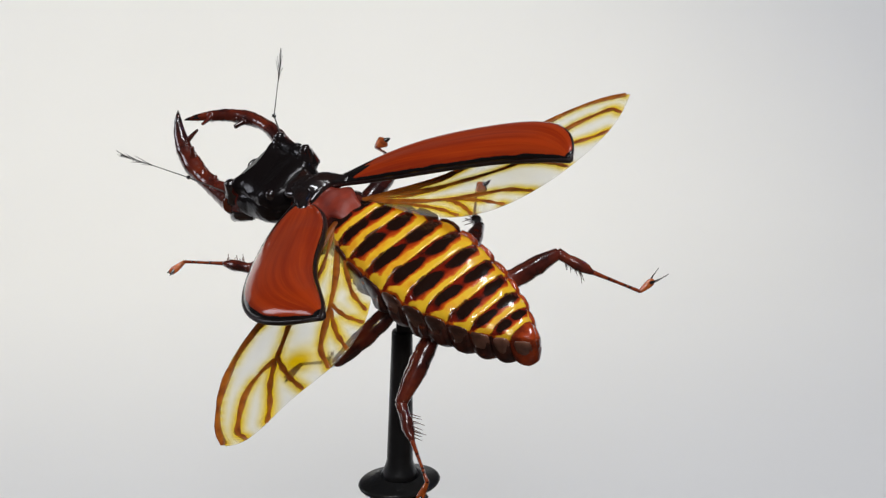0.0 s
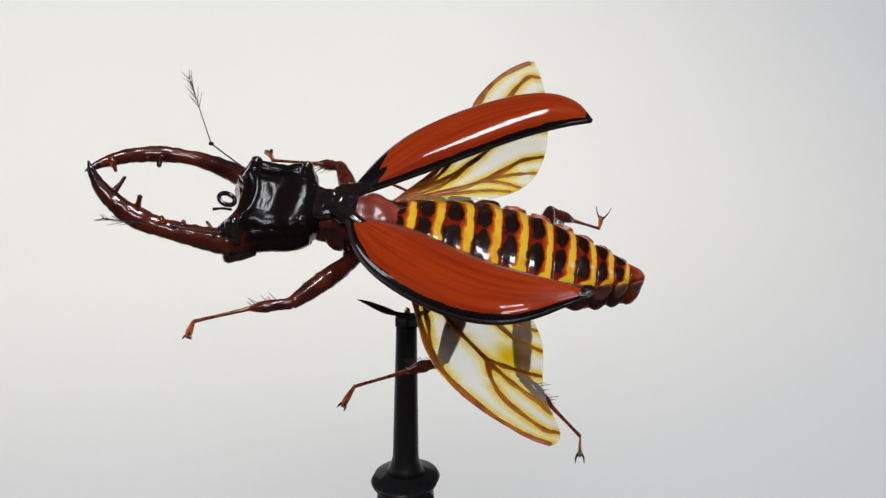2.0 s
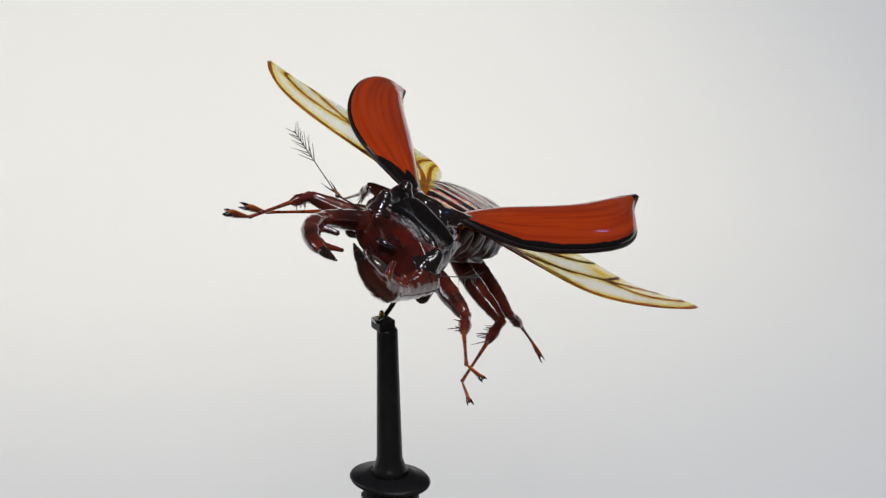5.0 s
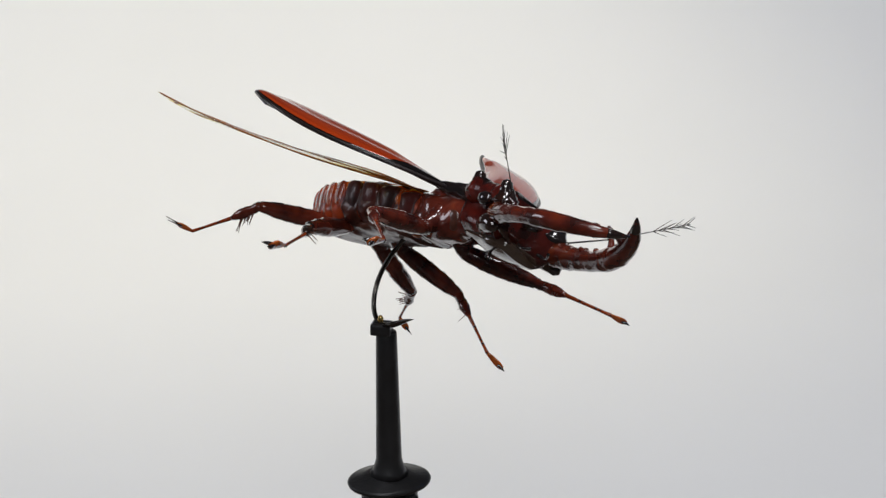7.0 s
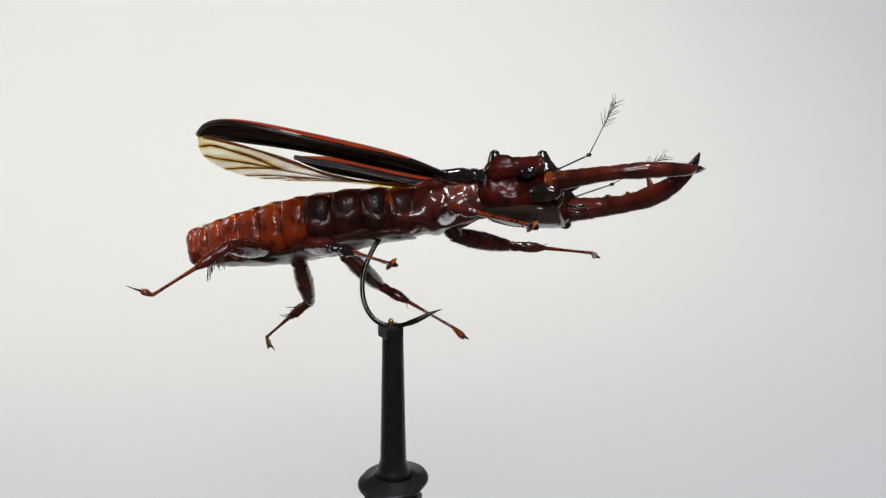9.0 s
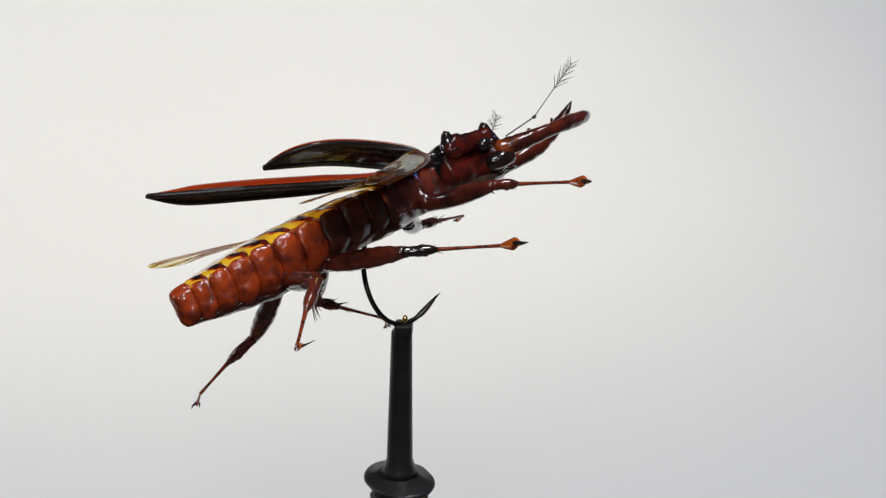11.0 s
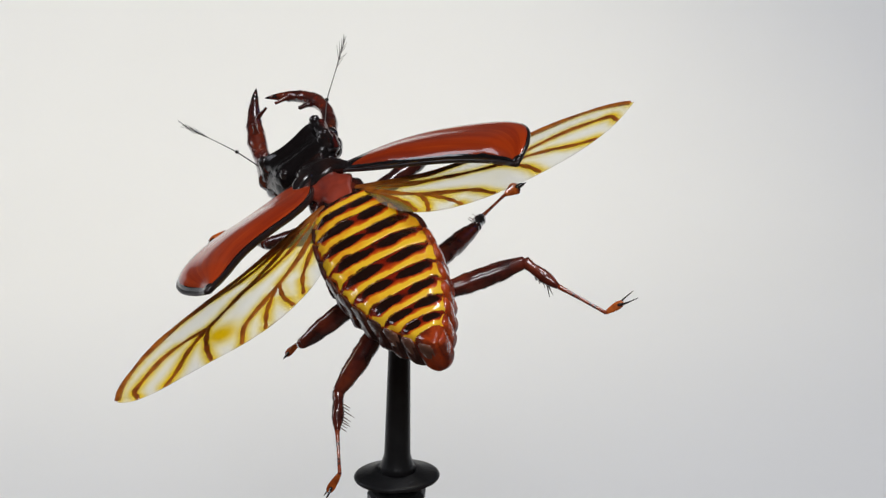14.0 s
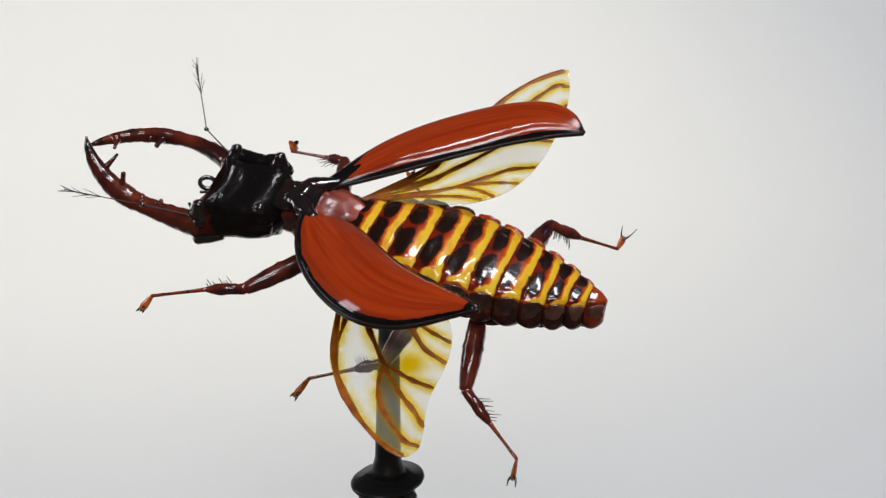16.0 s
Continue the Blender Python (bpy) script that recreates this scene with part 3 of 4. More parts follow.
def mandibles(b):
    w = [2.5, 1.95, 1.7, 1.7, 1.9, 1.8, 1.5, 1.1, 0.42]
    mandible(b, [(19.2, 7.2, -8.0), (31.1, 6.4, -9.0), (34.2, 6.4, -8.6), (41.3, 5.1, -7.0), (44.4, 1.2, -2.6)], w,
             [[(35.6, 5.4, -7.0, 0.75), (35.3, 5.0, -5.4, 0.42), (35.1, 4.8, -3.8, 0.36)], [(40.2, 3.9, -6.0, 0.6), (39.2, 2.4, -4.7, 0.36), (38.5, 1.0, -3.7, 0.22)],
              [(31, 6.4, -7.4, 0.6), (31.2, 5.6, -6.6, 0.3)], [(27.5, 6.2, -7.2, 0.5), (27.6, 5.4, -6.7, 0.25)]],
             [(0.93, 0.85), (0.97, 0.66), (1.0, 0.40), (1.03, 0.15)])
    slim = [1.95, 1.6, 1.35, 1.3, 1.45, 1.4, 1.25, 1.0, 0.42]
    mandible(b, [(18.7, -5.4, -4.8), (29.5, -11.5, -5.5), (34.9, -7.8, -4.8), (40.5, -8.7, -6.3), (44.9, -1.1, -5.3)], slim,
             [[(34.4, -7.7, -5.3, 0.6), (34.3, -5.9, -4.9, 0.42), (34.1, -4.6, -4.7, 0.36)], [(42.0, -4.1, -5.5, 0.55), (41.2, -2.6, -5.1, 0.36), (40.6, -1.2, -4.8, 0.24)],
              [(36.6, -7.4, -5.4, 0.45), (36.4, -6.3, -5.0, 0.22)]],
             [(0.93, 0.80), (0.97, 0.64), (1.0, 0.40), (1.03, 0.15)])


def antenna(b, base, elbow, end, seed):
    rnd = random.Random(seed)
    a = part("antenna", tube(bmesh.new(), [(*base, 0.16), (*elbow, 0.13)], 6, 6), DARK, b, "thin dark antenna ending in a feathered plume")
    part("joint", ball(bmesh.new(), elbow, (0.5, 0.4, 0.35), u=10, v=6), BLACK, a)
    part("shaft", tube(bmesh.new(), [(*elbow, 0.11), (*end, 0.05)], 10, 6), DARK, a)
    e, t = Vector(elbow), Vector(end)
    d = (t - e).normalized()
    side = Vector((0.62, -0.40, -0.67))
    side = (side - d * side.dot(d)).normalized()
    for k in range(8):
        u = 0.54 + 0.42 * k / 7
        root = e.lerp(t, u)
        for sgn in (-1, 1):
            length = (3.4 - 3.0 * (u - 0.54)) * rnd.uniform(0.75, 1.05)
            barb = Matrix.Rotation(rnd.uniform(-0.5, 0.5), 3, d) @ side
            way = (d * 1.15 + barb * sgn * rnd.uniform(0.50, 0.90)).normalized()
            part("barb", tube(bmesh.new(), [(*root, 0.08), (*(root + way * length), 0.03)], 3, 5), DARK, a)


def antennae(b):
    antenna(b, (20.6, -6.6, -2.9), (26.4, -9.4, -1.7), (32.6, -18.1, 4.8), 1)
    antenna(b, (20.4, 7.4, -6.0), (28.2, 10.4, -3.9), (38.4, 17.0, 1.2), 2)


def trunk(b):
    part("thorax", loft(bmesh.new(), [(7.6, 0.3, -5.4, 2.9, 2.6), (6.0, 0.0, -5.4, 3.2, 3.2), (3.2, -0.3, -5.3, 3.5, 4.0), (0.0, -0.6, -5.5, 4.4, 4.3), (-5, -0.8, -6.0, 5.5, 4.2), (-9.5, -0.9, -6.3, 6.2, 3.6), (-12.5, -0.9, -6.5, 5.4, 2.8)], 24, 30, 2.7, radians(-6), 0.2), MAHOGANY, b, "dark red-brown thorax with a resin shine")
    part("neck", loft(bmesh.new(), [(7.4, 0.3, -2.4, 3.4, 2.0), (4.6, 0.2, -1.8, 3.2, 2.1), (2.0, 0, -1.3, 3.2, 1.8), (0.0, -0.2, -1.5, 2.8, 1.3)], 14, 24, 2.4, radians(-8), 0.25), BLACK, b, "lumpy black neck")
    part("scutellum", loft(bmesh.new(), [(1.2, 0.0, -2.0, 2.9, 1.1), (-1.5, -0.3, -2.2, 3.6, 1.4), (-4.5, -0.6, -2.4, 3.6, 1.3), (-7.0, -0.9, -2.6, 2.7, 0.9), (-8.8, -0.9, -2.8, 1.0, 0.5)], 20, 28, 2.3, radians(-6), 0.35), RED, b, "shiny red scutellum between the wing cases")
    for y, z in ((-4.2, -0.6), (4.2, -0.2)):
        bm = tube(bmesh.new(), [(4.4, y * 0.15, -1.4, 2.2), (2.6, y * 0.5, -1.0, 2.0), (0.6, y * 0.9, z - 0.2, 1.5), (-1.6, y * 1.25, z + 0.1, 0.9)], 12, 14, 0.8, 0.25, 4)
        part("shoulder", bm, BLACK, b)
    for x, y, z, r in ((2.2, -2.9, -6.2, 2.0), (1.8, 2.2, -6.6, 1.9), (-3.6, -4.2, -6.6, 2.3), (-3.6, 3.0, -7.0, 2.2)):
        part("thorax_plate", ball(bmesh.new(), (x, y, z), (r * 1.3, 1.3, 2.5), Matrix.Rotation(0.3, 4, "X")), UNDERSIDE, b, "shiny brown thorax plate")


BANDS = [-5.6, -10.2, -15.0, -20.1, -24.9, -29.6, -34.0, -38.2, -41.9, -45.2, -48.0, -51.0]


def abdomen_size(x):
    """Middle, half width, top and bottom at x."""
    k = np.array([(-51.2, 0.5, -4.2, -9.4), (-50.2, 1.2, -3.8, -9.9), (-48, 2.7, -3.4, -10.1), (-44, 4.9, -2.8, -10.4), (-38, 7.1, -2.0, -10.8), (-31, 8.7, -1.2, -11.1), (-24, 9.2, -0.9, -10.4), (-17, 8.5, -0.9, -9.4), (-11, 7.0, -1.2, -9.6), (-6.5, 5.4, -1.9, -9.6)])
    return [float(np.interp(x, k[:, 0], k[:, i])) for i in (1, 2, 3)]


def cushion(place, radii, turn):
    """A soft four-cornered pad that bulges along y."""
    bm = bmesh.new()
    bmesh.ops.create_uvsphere(bm, u_segments=20, v_segments=14, radius=1)
    for v in bm.verts:
        flat = math.hypot(v.co.x, v.co.z)
        grow = flat / max(abs(v.co.x), abs(v.co.z), 1e-6)
        grow = 1 + (grow - 1) * 0.62
        v.co = Vector((v.co.x * grow * radii[0], v.co.y * radii[1], v.co.z * grow * radii[2]))
        v.co *= 1 + 0.05 * noise.noise(v.co * 0.8 + Vector(place))
    bmesh.ops.transform(bm, verts=bm.verts, matrix=Matrix.Translation(V(place)) @ turn @ Matrix.Scale(MM, 4))
    return bm


def abdomen(b):
    sides, steps = 44, 13
    a = part("abdomen", loft(bmesh.new(), [(-5.8, -0.8, -6.2, 4.6, 2.9), (-12, -0.8, -6.0, 6.4, 3.9), (-20, -0.8, -6.0, 8.0, 4.2), (-28, -0.8, -6.3, 8.2, 4.4), (-36, -0.8, -6.7, 6.8, 4.2), (-44, -0.75, -6.8, 4.2, 3.4), (-50, -0.7, -6.9, 0.9, 2.4)], 44, 28, 2.8), UNDERSIDE, b, "abdomen banded yellow, dark brown and red")
    for k in range(len(BANDS) - 1):
        bm = bmesh.new()
        layer, red = bm.loops.layers.float_color.new("paint"), bm.loops.layers.float_color.new("flank")
        x0, x1 = BANDS[k], max(BANDS[k + 1], -50.9)
        rings = []
        for i in range(steps + 1):
            u = i / steps
            x = x0 + (x1 - x0) * u
            hw, top, bottom = abdomen_size(x)
            swell = 0.20 * math.sin(math.pi * min(u / 0.90, 1.0)) * (0.5 + 0.5 * u) - 0.08 - 0.16 * (i == steps)
            ring = []
            for j in range(sides):
                w = 2 * math.pi * j / sides
                c, sn = math.cos(w), math.sin(w)
                flare = 0.42 * max(0.0, min((u - 0.62) / 0.28, 1.0)) * max(0.0, abs(c) - 0.7) / 0.3 * (0.0 if i == steps else 1.0) * (sn > -0.3)
                y = math.copysign(abs(c) ** 0.56, c) * (hw + 1.6 * swell + flare)
                z = (top + bottom) / 2 + math.copysign(abs(sn) ** (0.60 if sn > 0 else 0.7), sn) * ((top - bottom) / 2 + swell)
                g = 0.16 * noise.noise(Vector((x * 0.6, c * 3, sn * 3)))
                fold = 0.5 * math.sin(math.pi * u) * min(max(-sn * 2.5, 0.0), 1.0)
                ring.append(bm.verts.new(V((x, -0.8 - 0.006 * (x + 25) + y * (1 + g * 0.3) + fold * c, z + g + fold * sn))))
            rings.append(ring)
        for i in range(steps):
            for j in range(sides):
                f = bm.faces.new((rings[i][j], rings[i][(j + 1) % sides], rings[i + 1][(j + 1) % sides], rings[i + 1][j]))
                for loop, q, t in zip(f.loops, (i, i, i + 1, i + 1), (j, j + 1, j + 1, j)):
                    w = 2 * math.pi * t / sides
                    out = abs(math.cos(w)) ** 0.56 * (1.22 if k < 3 and math.cos(w) < 0 else 1.0) if math.sin(w) > 0 else 1.0
                    loop[layer] = (q / steps, min(out, 1.0), 1.0 if k == len(BANDS) - 2 else 0.0, 1)
                    loop[red] = (1, 1, 1, 1) if math.cos(w) < 0 and k > 3 else (0, 0, 0, 1)
        bm.faces.new(rings[0])
        bm.faces.new(rings[-1])
        part("segment", bm, ABDOMEN, a, "abdomen segment with a yellow cross band" if k < len(BANDS) - 2 else "red pointed tail segment")
    for k in range(len(BANDS) - 1):
        x = (BANDS[k] + BANDS[k + 1]) / 2
        half = (BANDS[k] - BANDS[k + 1]) / 2
        hw, top, bottom = abdomen_size(x)
        if hw < 1.5:
            continue
        slope = math.atan2(abdomen_size(x + 1)[0] - abdomen_size(x - 1)[0], 2)
        for sgn in (-1, 1):
            y = -0.8 - 0.006 * (x + 25) + sgn * (hw - (0.72 if sgn < 0 else 0.5))
            z = top + (bottom - top) * 0.48
            turn = Matrix.Rotation(sgn * slope, 4, "Z") @ Matrix.Rotation(radians(sgn * -8), 4, "X")
            mat, says = (FLANK, "dark maroon side plate") if x > -24 else (PLATE, "glossy brick-red side plate") if sgn < 0 else (TAN, "pale brown side plate")
            part("side_plate", cushion((x, y, z), (half * 0.99, 1.1 if sgn < 0 else 0.7, (top - bottom) * 0.37), turn), mat, a, says)
    part("belly", loft(bmesh.new(), [(-8, -0.8, -9.4, 5.0, 1.4), (-16, -0.8, -9.3, 6.6, 1.3), (-26, -0.8, -10.3, 6.8, 1.4), (-34, -0.8, -10.9, 5.8, 1.2), (-42, -0.7, -10.4, 3.8, 1.0), (-49, -0.6, -9.9, 1.4, 0.6)], 44, 24, 2.4, 0, 0.35), UNDERSIDE, a, "lumpy dark brown belly")
    return a


def plate(lead, trail, nu, nv, camber, thick, skew=1.0, drop=0.0, start=0.0, lip=0.0):
    """A cambered sheet between two edges, with thickness. Returns its bmesh, the surface and the paint layer."""
    def surface(u, v):
        p = bezier(lead, u) * (1 - v) + bezier(trail, u) * v
        p = p - np.array((0, 0, drop * (1 - v) ** 2 * math.sin(math.pi * min(max(u, 0), 1)) ** 0.6))
        crest = min(max((v - 0.3) / 0.7, 0.0), 1.0)
        p = p + np.array((0, 0, 6.75 * lip * crest**2 * (1 - crest) * min(1.0, 4 * max(u, 0)) * min(1.0, 5 * (1 - u))))
        return Vector(p) + Vector((0, 0, 1)) * camber * math.sin(math.pi * v**skew) * math.sin(math.pi * min(max(u, 0), 1)) ** 0.6
    bm = bmesh.new()
    layer = bm.loops.layers.color.new("paint")
    us = [start + (1 - start) * k / nu for k in range(nu + 1)]
    grid = [[surface(u, j / nv) for j in range(nv + 1)] for u in us]
    top, low = [], []
    for k in range(nu + 1):
        t, w = [], []
        for j in range(nv + 1):
            du = grid[min(k + 1, nu)][j] - grid[max(k - 1, 0)][j]
            dv = grid[k][min(j + 1, nv)] - grid[k][max(j - 1, 0)]
            nrm = du.cross(dv)
            nrm = nrm.normalized() if nrm.length > 1e-6 else Vector((0, 0, 1))
            nrm = nrm if nrm.z > 0 else -nrm
            t.append(bm.verts.new(V(grid[k][j] + nrm * thick / 2)))
            w.append(bm.verts.new(V(grid[k][j] - nrm * thick / 2)))
        top.append(t)
        low.append(w)
    return bm, layer, surface, us, top, low


def skin(bm, layer, us, top, low, paint):
    nu, nv = len(us) - 1, len(top[0]) - 1
    across = bm.loops.layers.uv.new("across")

    def quad(vs, uv, under=0.0):
        f = bm.faces.new(vs)
        for loop, (u, v) in zip(f.loops, uv):
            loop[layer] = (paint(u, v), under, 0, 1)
            loop[across].uv = (u, v)
    for k in range(nu):
        for j in range(nv):
            uv = [(us[k], j / nv), (us[k + 1], j / nv), (us[k + 1], (j + 1) / nv), (us[k], (j + 1) / nv)]
            for g in (top, low):
                quad((g[k][j], g[k + 1][j], g[k + 1][j + 1], g[k][j + 1]), uv, float(g is low))
        for j in (0, nv):
            quad((top[k][j], top[k + 1][j], low[k + 1][j], low[k][j]), [(us[k], j / nv), (us[k + 1], j / nv)] * 2)
    for k in (0, nu):
        for j in range(nv):
            quad((top[k][j], top[k][j + 1], low[k][j + 1], low[k][j]), [(us[k], j / nv)] * 4)
    bmesh.ops.remove_doubles(bm, verts=bm.verts, dist=2e-6)


ELY_R_OUT = [(1.0, -4.1, -0.9), (-3.8, -16.5, 1.3), (-7.3, -22.8, 3.3), (-16.4, -28.1, 0.7), (-30.5, -36.5, 12.9), (-37.9, -24.6, 8.3)]
ELY_R_IN = [(-0.6, -3.8, -0.7), (-11.2, -10.5, 1.5), (-19.2, -13.7, 5.4), (-27.0, -22.2, 6.0), (-37.9, -24.6, 8.3)]
ELY_L_OUT = [(1.2, 4.0, -0.3), (-2.1, 16.6, 1.0), (-3.8, 14.5, -1.2), (-11.0, 25.2, 5.3), (-24.3, 39.6, 10.8), (-26.9, 25.3, 7.3), (-36.8, 25.2, 13.1)]
ELY_L_IN = [(-0.4, 2.5, -1.4), (-14.6, 4.2, 2.4), (-17.4, 19.6, 6.9), (-27.2, 18.1, 9.3), (-36.6, 25.0, 13.0)]


def elytron(b, out, inner, camber, band, edge, inside, lip):
    bm, layer, surface, us, top, low = plate(out, inner, 48, 32, camber, 0.55, 0.62, 0.9, lip=lip)

    def paint(u, v):
        wide = 12.0 * math.sin(math.pi * min(max(u, 0.02), 0.98)) ** 0.7 + 0.8
        d = min(v * wide / band, (1 - v) * wide * (1.15 if band < 0.9 else 3.0), (1 - u) * (26 if band < 0.9 else 18), (u - (0.05 if band < 0.9 else -0.02) + 0.03 * math.sin(9 * v)) * 15)
        if band < 0.9:
            d = min(d, (u - 0.19 * (1 - v) ** 2) * 22)
        return max(0.0, min(1.0, 1.0 - d / 2.6))
    skin(bm, layer, us, top, low, paint)
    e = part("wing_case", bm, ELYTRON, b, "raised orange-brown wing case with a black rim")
    rim = [surface(u, 0) for u in np.linspace(0, 1, 16)]
    part("rim", tube(bmesh.new(), [(*p, edge if i < 14 else 0.42) for i, p in enumerate(rim)], 44, 8), RIM, e, "glossy black rim")
    rim = [surface(u, 1) - Vector((0, 0, inside * 0.5 * min(1.0, 6 * (1 - u)))) for u in np.linspace(0, 1, 12)]
    part("rim", tube(bmesh.new(), [(*p, inside) for p in rim], 30, 10), RIM, e, "glossy black rim")


WING_R = ([(-6.3, -4.1, -1.7), (-15.3, -18.1, -2.0), (-18.2, -27.0, -1.8), (-14.1, -42.4, -1.9), (-28.4, -48.7, 1.9)],
          [(-7.7, -5.4, -2.4), (-27.6, -4.6, 4.0), (-36.2, -8.0, -0.4), (-30.1, -35.4, 0.9), (-33.5, -37.8, -0.2), (-28.4, -48.7, 1.9)])
WING_L = ([(-6.6, 2.4, -2.0), (-17.6, 34.0, -3.8), (-9.6, 23.6, -4.4), (-24.2, 44.9, 0.4), (-34.1, 45.0, 1.2)],
          [(-7.7, 3.2, -2.4), (-22.0, -1.6, -7.7), (-53.0, 34.5, 7.0), (-16.1, 22.1, -7.1), (-40.4, 39.1, 0.5), (-34.1, 45.0, 1.2)])
VEINS = [([(0, 0.03), (0.3, 0.035), (0.6, 0.04), (0.85, 0.045), (0.985, 0.05)], 0.46), ([(0, 0.12), (0.15, 0.24), (0.30, 0.31), (0.45, 0.42), (0.55, 0.50)], 0.36),
         ([(0.51, 0.46), (0.60, 0.42), (0.72, 0.41), (0.84, 0.50), (0.92, 0.985)], 0.36), ([(0.53, 0.48), (0.64, 0.62), (0.74, 0.82), (0.82, 0.985)], 0.34),
         ([(0.50, 0.46), (0.545, 0.60), (0.585, 0.76), (0.62, 0.985)], 0.36), ([(0, 0.50), (0.12, 0.57), (0.25, 0.62), (0.40, 0.74), (0.49, 0.985)], 0.40),
         ([(0.26, 0.63), (0.34, 0.79), (0.40, 0.985)], 0.32), ([(0.24, 0.61), (0.28, 0.79), (0.30, 0.985)], 0.32),
         ([(0, 0.66), (0.10, 0.68), (0.18, 0.76), (0.26, 0.97)], 0.30), ([(0, 0.30), (0.10, 0.36), (0.20, 0.33), (0.30, 0.31)], 0.28), ([(0, 0.07), (0.12, 0.13), (0.24, 0.11), (0.36, 0.05)], 0.30)]


def wing(b, edges, stained):
    bm, layer, surface, us, top, low = plate(edges[0], edges[1], 60, 30, 0.5, 0.10)
    lines = [([surface(*q) for q in spline([(u, v, 0) for u, v in pts], 24)[:, :2]], r) for pts, r in VEINS]
    cloud = np.array([tuple(p) for pts, _ in lines for p in pts])

    def paint(u, v):
        d = float(np.min(np.linalg.norm(cloud - np.array(surface(u, v)), axis=1)))
        patch = max(0.0, 1.0 - math.hypot((u - 0.50) / 0.16, (v - 0.68) / 0.34))
        return max(0.0, min(1.0, max(1.18 - d / 2.2, stained * patch)))
    skin(bm, layer, us, top, low, paint)
    w = part("hind_wing", bm, FILM, b, "clear film hind wing painted with brown veins and yellow stains")
    for pts, r in lines:
        bm = bmesh.new()
        tube(bm, [(*p, r * 1.22 * (1.0 + 0.22 * math.sin(i * 0.9 + r * 40)) * (1.0 if i < 19 else 0.85)) for i, p in enumerate(pts)], 24, 8, 0.25, 0.25, r * 50)
        part("vein", bm, VEIN, w)


FOOT_PLANE = (0.60, 0.40, -0.72)     # across the flat feet


def leg(b, hip, knee, tib, ankle, foot, label, spines, seed):
    """Femur with tibia, ringed tarsus, foot and two claws, all in mm."""
    rnd = random.Random(seed)
    hip, knee, tib, ankle, foot = (Vector(p) for p in (hip, knee, tib, ankle, foot))
    lift = Vector((0, 0, -0.1))
    f = part("leg", tube(bmesh.new(), [(*hip, 1.4), (*(hip.lerp(knee, 0.35) + lift), 1.75), (*(hip.lerp(knee, 0.75) + lift * 0.6), 1.55), (*knee, 1.05)], 18, 14, 1, 0.12, seed), MAHOGANY, b, label)
    root = Vector((hip.x - 0.4, hip.y * 0.5 - 0.4, hip.z + 3.4))
    part("coxa", tube(bmesh.new(), [(*root, 2.2), (*root.lerp(hip, 0.6), 1.9), (*hip.lerp(knee, 0.05), 1.45)], 8, 14, 1, 0.15, seed + 5), MAHOGANY, f)
    part("tibia", tube(bmesh.new(), [(*knee, 1.0), (*knee.lerp(tib, 0.3), 0.9), (*knee.lerp(tib, 0.6), 1.05), (*knee.lerp(tib, 0.85), 0.75), (*tib, 0.42)], 12, 12, 1, 0.2, seed + 3), BLACK if seed == 4 else MAHOGANY, f)
    part("tarsus", tube(bmesh.new(), [(*tib, 0.42), (*tib.lerp(ankle, 0.3), 0.32), (*tib.lerp(ankle, 0.7), 0.28), (*ankle, 0.34)], 20, 8, 1, 0.1), RINGED, f, "thin orange tarsus with dark rings")
    d = (foot - ankle)
    leaf = tube(bmesh.new(), [(*ankle, 0.34), (*ankle.lerp(foot, 0.35), 0.95 if seed in (2, 4) else 0.58), (*ankle.lerp(foot, 0.66), 1.15 if seed in (2, 4) else 0.66), (*ankle.lerp(foot, 0.8), 0.5)], 8, 12)
    thin = d.normalized().cross(Vector(FOOT_PLANE)).cross(d).normalized()
    for v in leaf.verts:
        v.co -= thin * thin.dot(v.co - ankle * MM) * 0.65
    part("foot", leaf, AMBER, f, "amber orange foot")
    side = d.normalized().cross(Vector((0.3, 0.2, 1))).normalized()
    for sgn in (-1, 1):
        mid, end = ankle.lerp(foot, 0.75) + side * sgn * 0.55, foot + d.normalized() * (1.8 if seed == 6 else -0.3 if seed in (1, 2, 3) else 0.4) + side * sgn * (1.5 if seed == 6 else 0.75)
        part("claw", tube(bmesh.new(), [(*ankle.lerp(foot, 0.62), 0.55 if seed in (2, 4) else 0.34), (*ankle.lerp(mid, 1.1), 0.36 if seed in (2, 4) else 0.2), (*end, 0.06)], 6, 6), BLACK, f)
    bm = bmesh.new()
    ax = (tib - knee).normalized()
    for k in range(spines):
        root = knee.lerp(tib, 0.25 + 0.7 * k / spines)
        out = ax.cross(Vector((rnd.uniform(-0.4, 0.4), rnd.uniform(-0.4, 0.4), 1))).normalized() * (1 if seed in (1, 3) else -1)
        if seed == 6:
            root = knee.lerp(tib, 0.15 + 0.5 * k / spines)
            out = (Vector((rnd.uniform(-0.2, 0.2), rnd.uniform(-0.2, 0.2), -1)) + ax * ax.z).normalized() * 1.2
        end = root + (out * 0.8 + ax * 0.6) * rnd.uniform(1.9, 3.4)
        tube(bm, [(*root, 0.14), (*end, 0.05)], 2, 4)
    if spines:
        part("bristles", bm, BRISTLE, f)


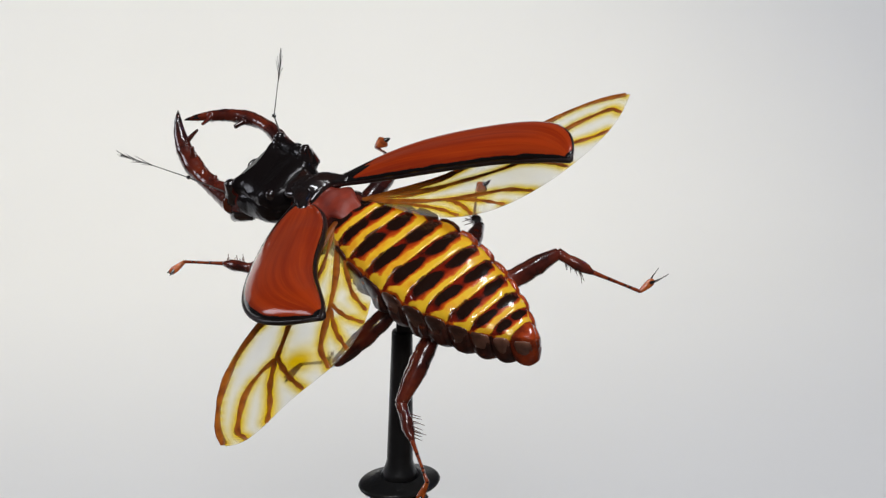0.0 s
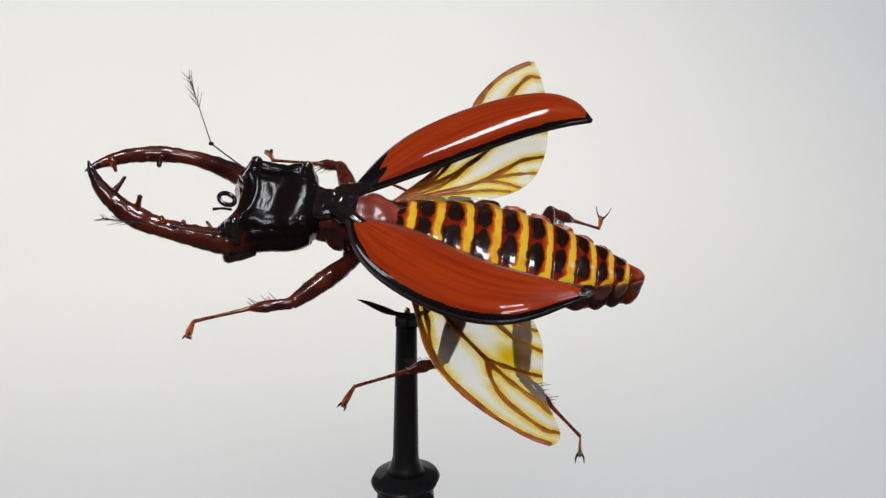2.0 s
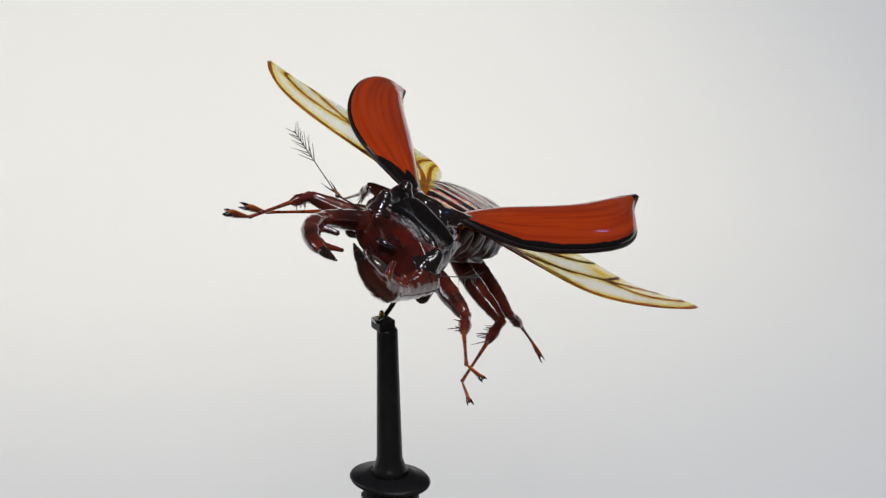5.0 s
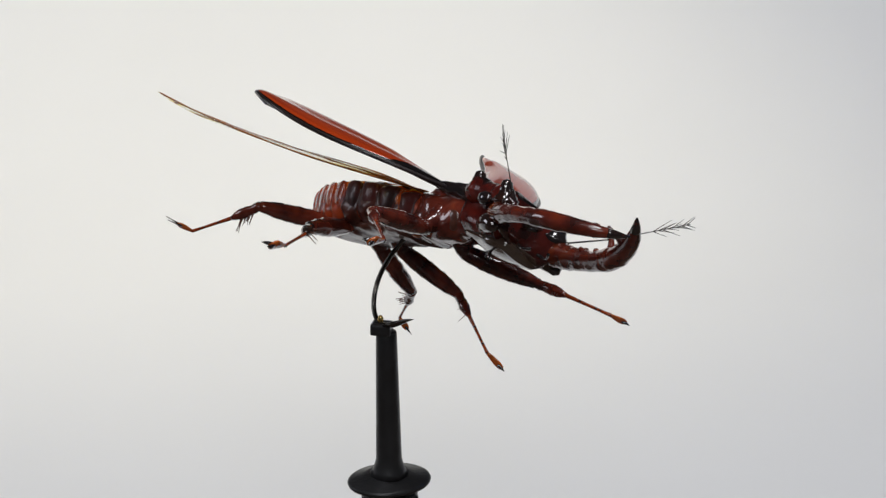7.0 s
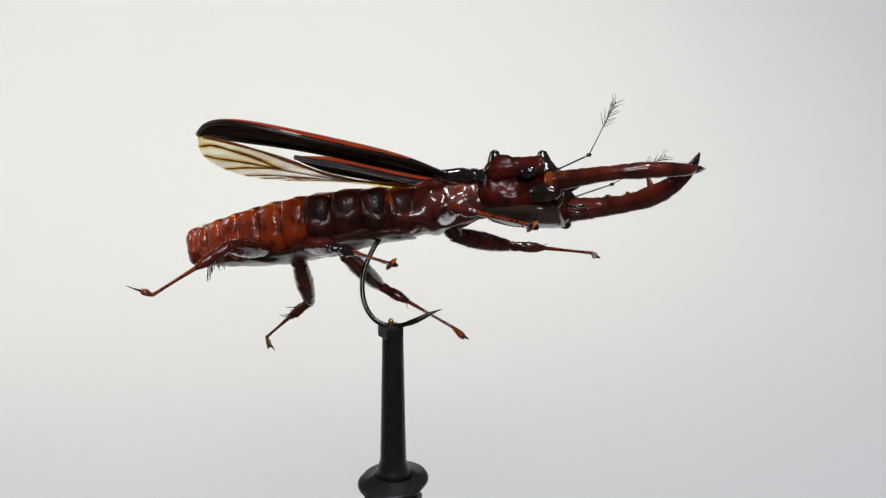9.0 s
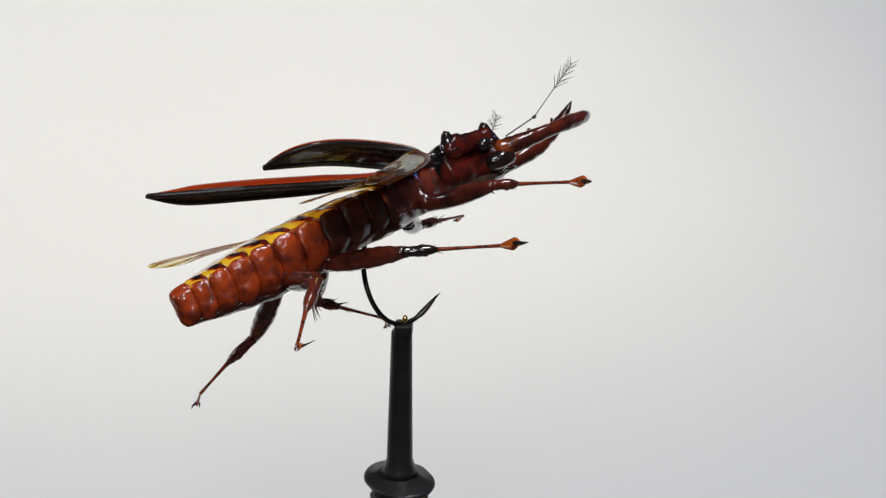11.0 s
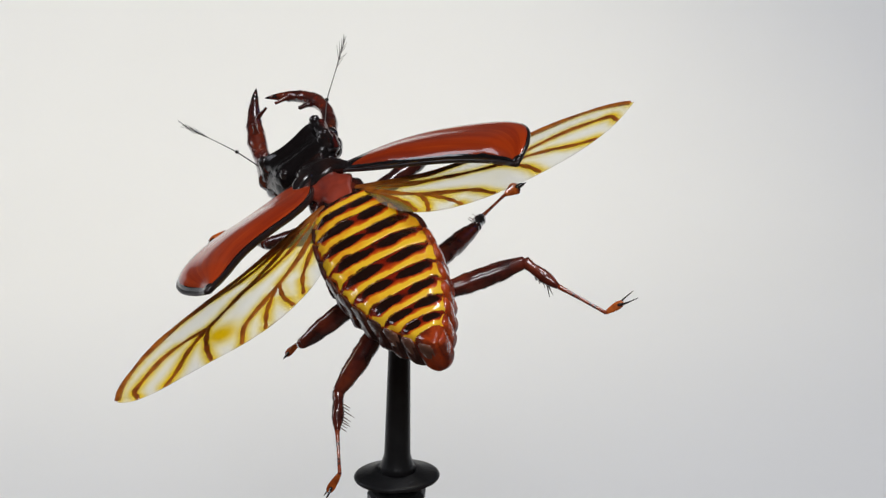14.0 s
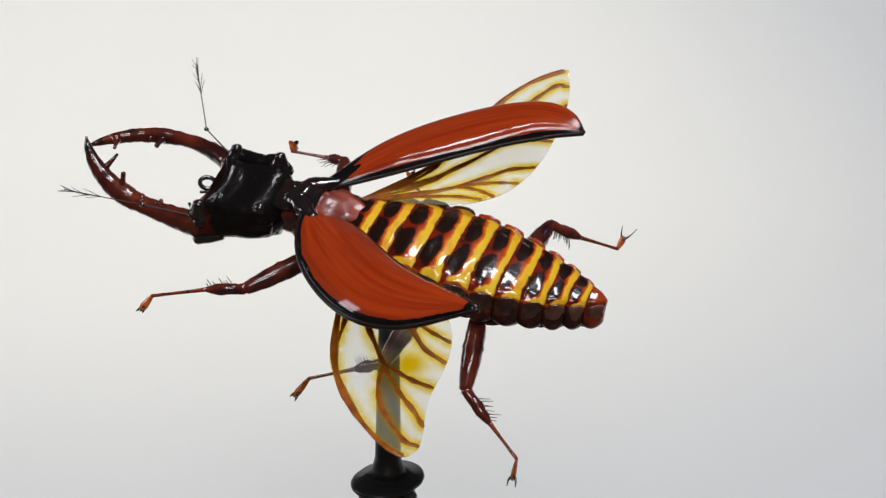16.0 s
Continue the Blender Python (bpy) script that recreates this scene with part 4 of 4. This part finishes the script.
def legs(b):
    leg(b, (-1.0, 3.2, -10.4), (7.4, 13.8, -12.4), (13.9, 15.9, -13.4), (22.3, 19.6, -15.0), (22.7, 23.6, -15.6), "slim dark mahogany front leg with orange foot", 9, 1)
    leg(b, (-1.0, -5.6, -8.4), (4.0, -19.6, -9.4), (8.2, -21.0, -11.0), (16.8, -23.4, -14.4), (18.2, -27.6, -15.6), "slim dark mahogany front leg with orange foot", 8, 2)
    leg(b, (-21.5, 2.9, -11.6), (-19.0, 16.3, -16.6), (-13.8, 16.6, -20.3), (-5.6, 17.0, -26.2), (-3.9, 20.8, -28.7), "dark mahogany middle leg bent forward", 9, 3)
    leg(b, (-25.1, -7.6, -10.4), (-17.5, -18.9, -13.2), (-13.0, -21.7, -15.0), (-5.7, -28.4, -18.4), (-4.0, -32.6, -19.2), "dark mahogany middle leg bent forward", 6, 4)
    leg(b, (-31.0, 4.0, -11.8), (-33.1, 15.0, -18.1), (-38.7, 18.1, -20.5), (-44.6, 20.9, -23.5), (-45.1, 24.4, -25.7), "dark mahogany hind leg stretched back", 9, 5)
    leg(b, (-33.5, -7.6, -10.0), (-35.3, -20.9, -11.0), (-40.7, -23.5, -14.4), (-46.9, -27.8, -18.6), (-47.4, -31.4, -17.9), "dark mahogany hind leg stretched back", 16, 6)


def hook(b):
    path = [bezier([(-12.8, -1.5, -9.0), (-17.9, -1.9, -14.9), (-18.3, -3.4, -18.4), (-19.2, -2.0, -22.6), (-16.6, -2.1, -32.2), (-7.9, -2.3, -24.7), (-3.4, -1.7, -24.2)], u) for u in np.linspace(0, 1, 18)]
    h = part("hook", tube(bmesh.new(), [(*p, 0.46 if i < 14 else 0.46 - 0.13 * (i - 13)) for i, p in enumerate(path)], 50, 12), STEEL, b, "dark steel fishing hook under the body")
    spear = [(*path[13], 0.44), (*path[14], 0.74), (*path[15], 0.66), (*path[16], 0.40), (*path[17], 0.05)]
    part("point", tube(bmesh.new(), spear, 14, 10, 0.7), STEEL, h, "spear-shaped hook point")
    bm = bmesh.new()
    ring = [(21.6 + 1.35 * math.cos(a), -0.4 + 1.35 * math.sin(a), -5.4 + 0.25 * math.cos(a), 0.42) for a in np.linspace(math.pi, -math.pi * 0.93, 16)]
    part("hook_eye", tube(bm, ring, 32, 10), BLACK, h, "black loop of the hook at the mouth")


def beetle():
    b = thing("model_beetle", "hand-made stag beetle with spread wings on a fishing hook", "model insect")
    trunk(b)
    abdomen(b)
    head(b)
    mandibles(b)
    antennae(b)
    elytron(b, ELY_R_OUT, ELY_R_IN, 1.4, 0.35, 0.38, 0.45, 1.0)
    elytron(b, ELY_L_OUT, ELY_L_IN, 1.9, 1.0, 0.48, 0.55, 0.8)
    wing(b, WING_R, 0.3)
    wing(b, WING_L, 1.2)
    legs(b)
    hook(b)
    return b


room()
table()
backdrop()
display_stand = stand()
model_beetle = beetle()


def motions():
    walk(display_stand, turned(Matrix()))
    walk(model_beetle, turned(BODY))


motions()
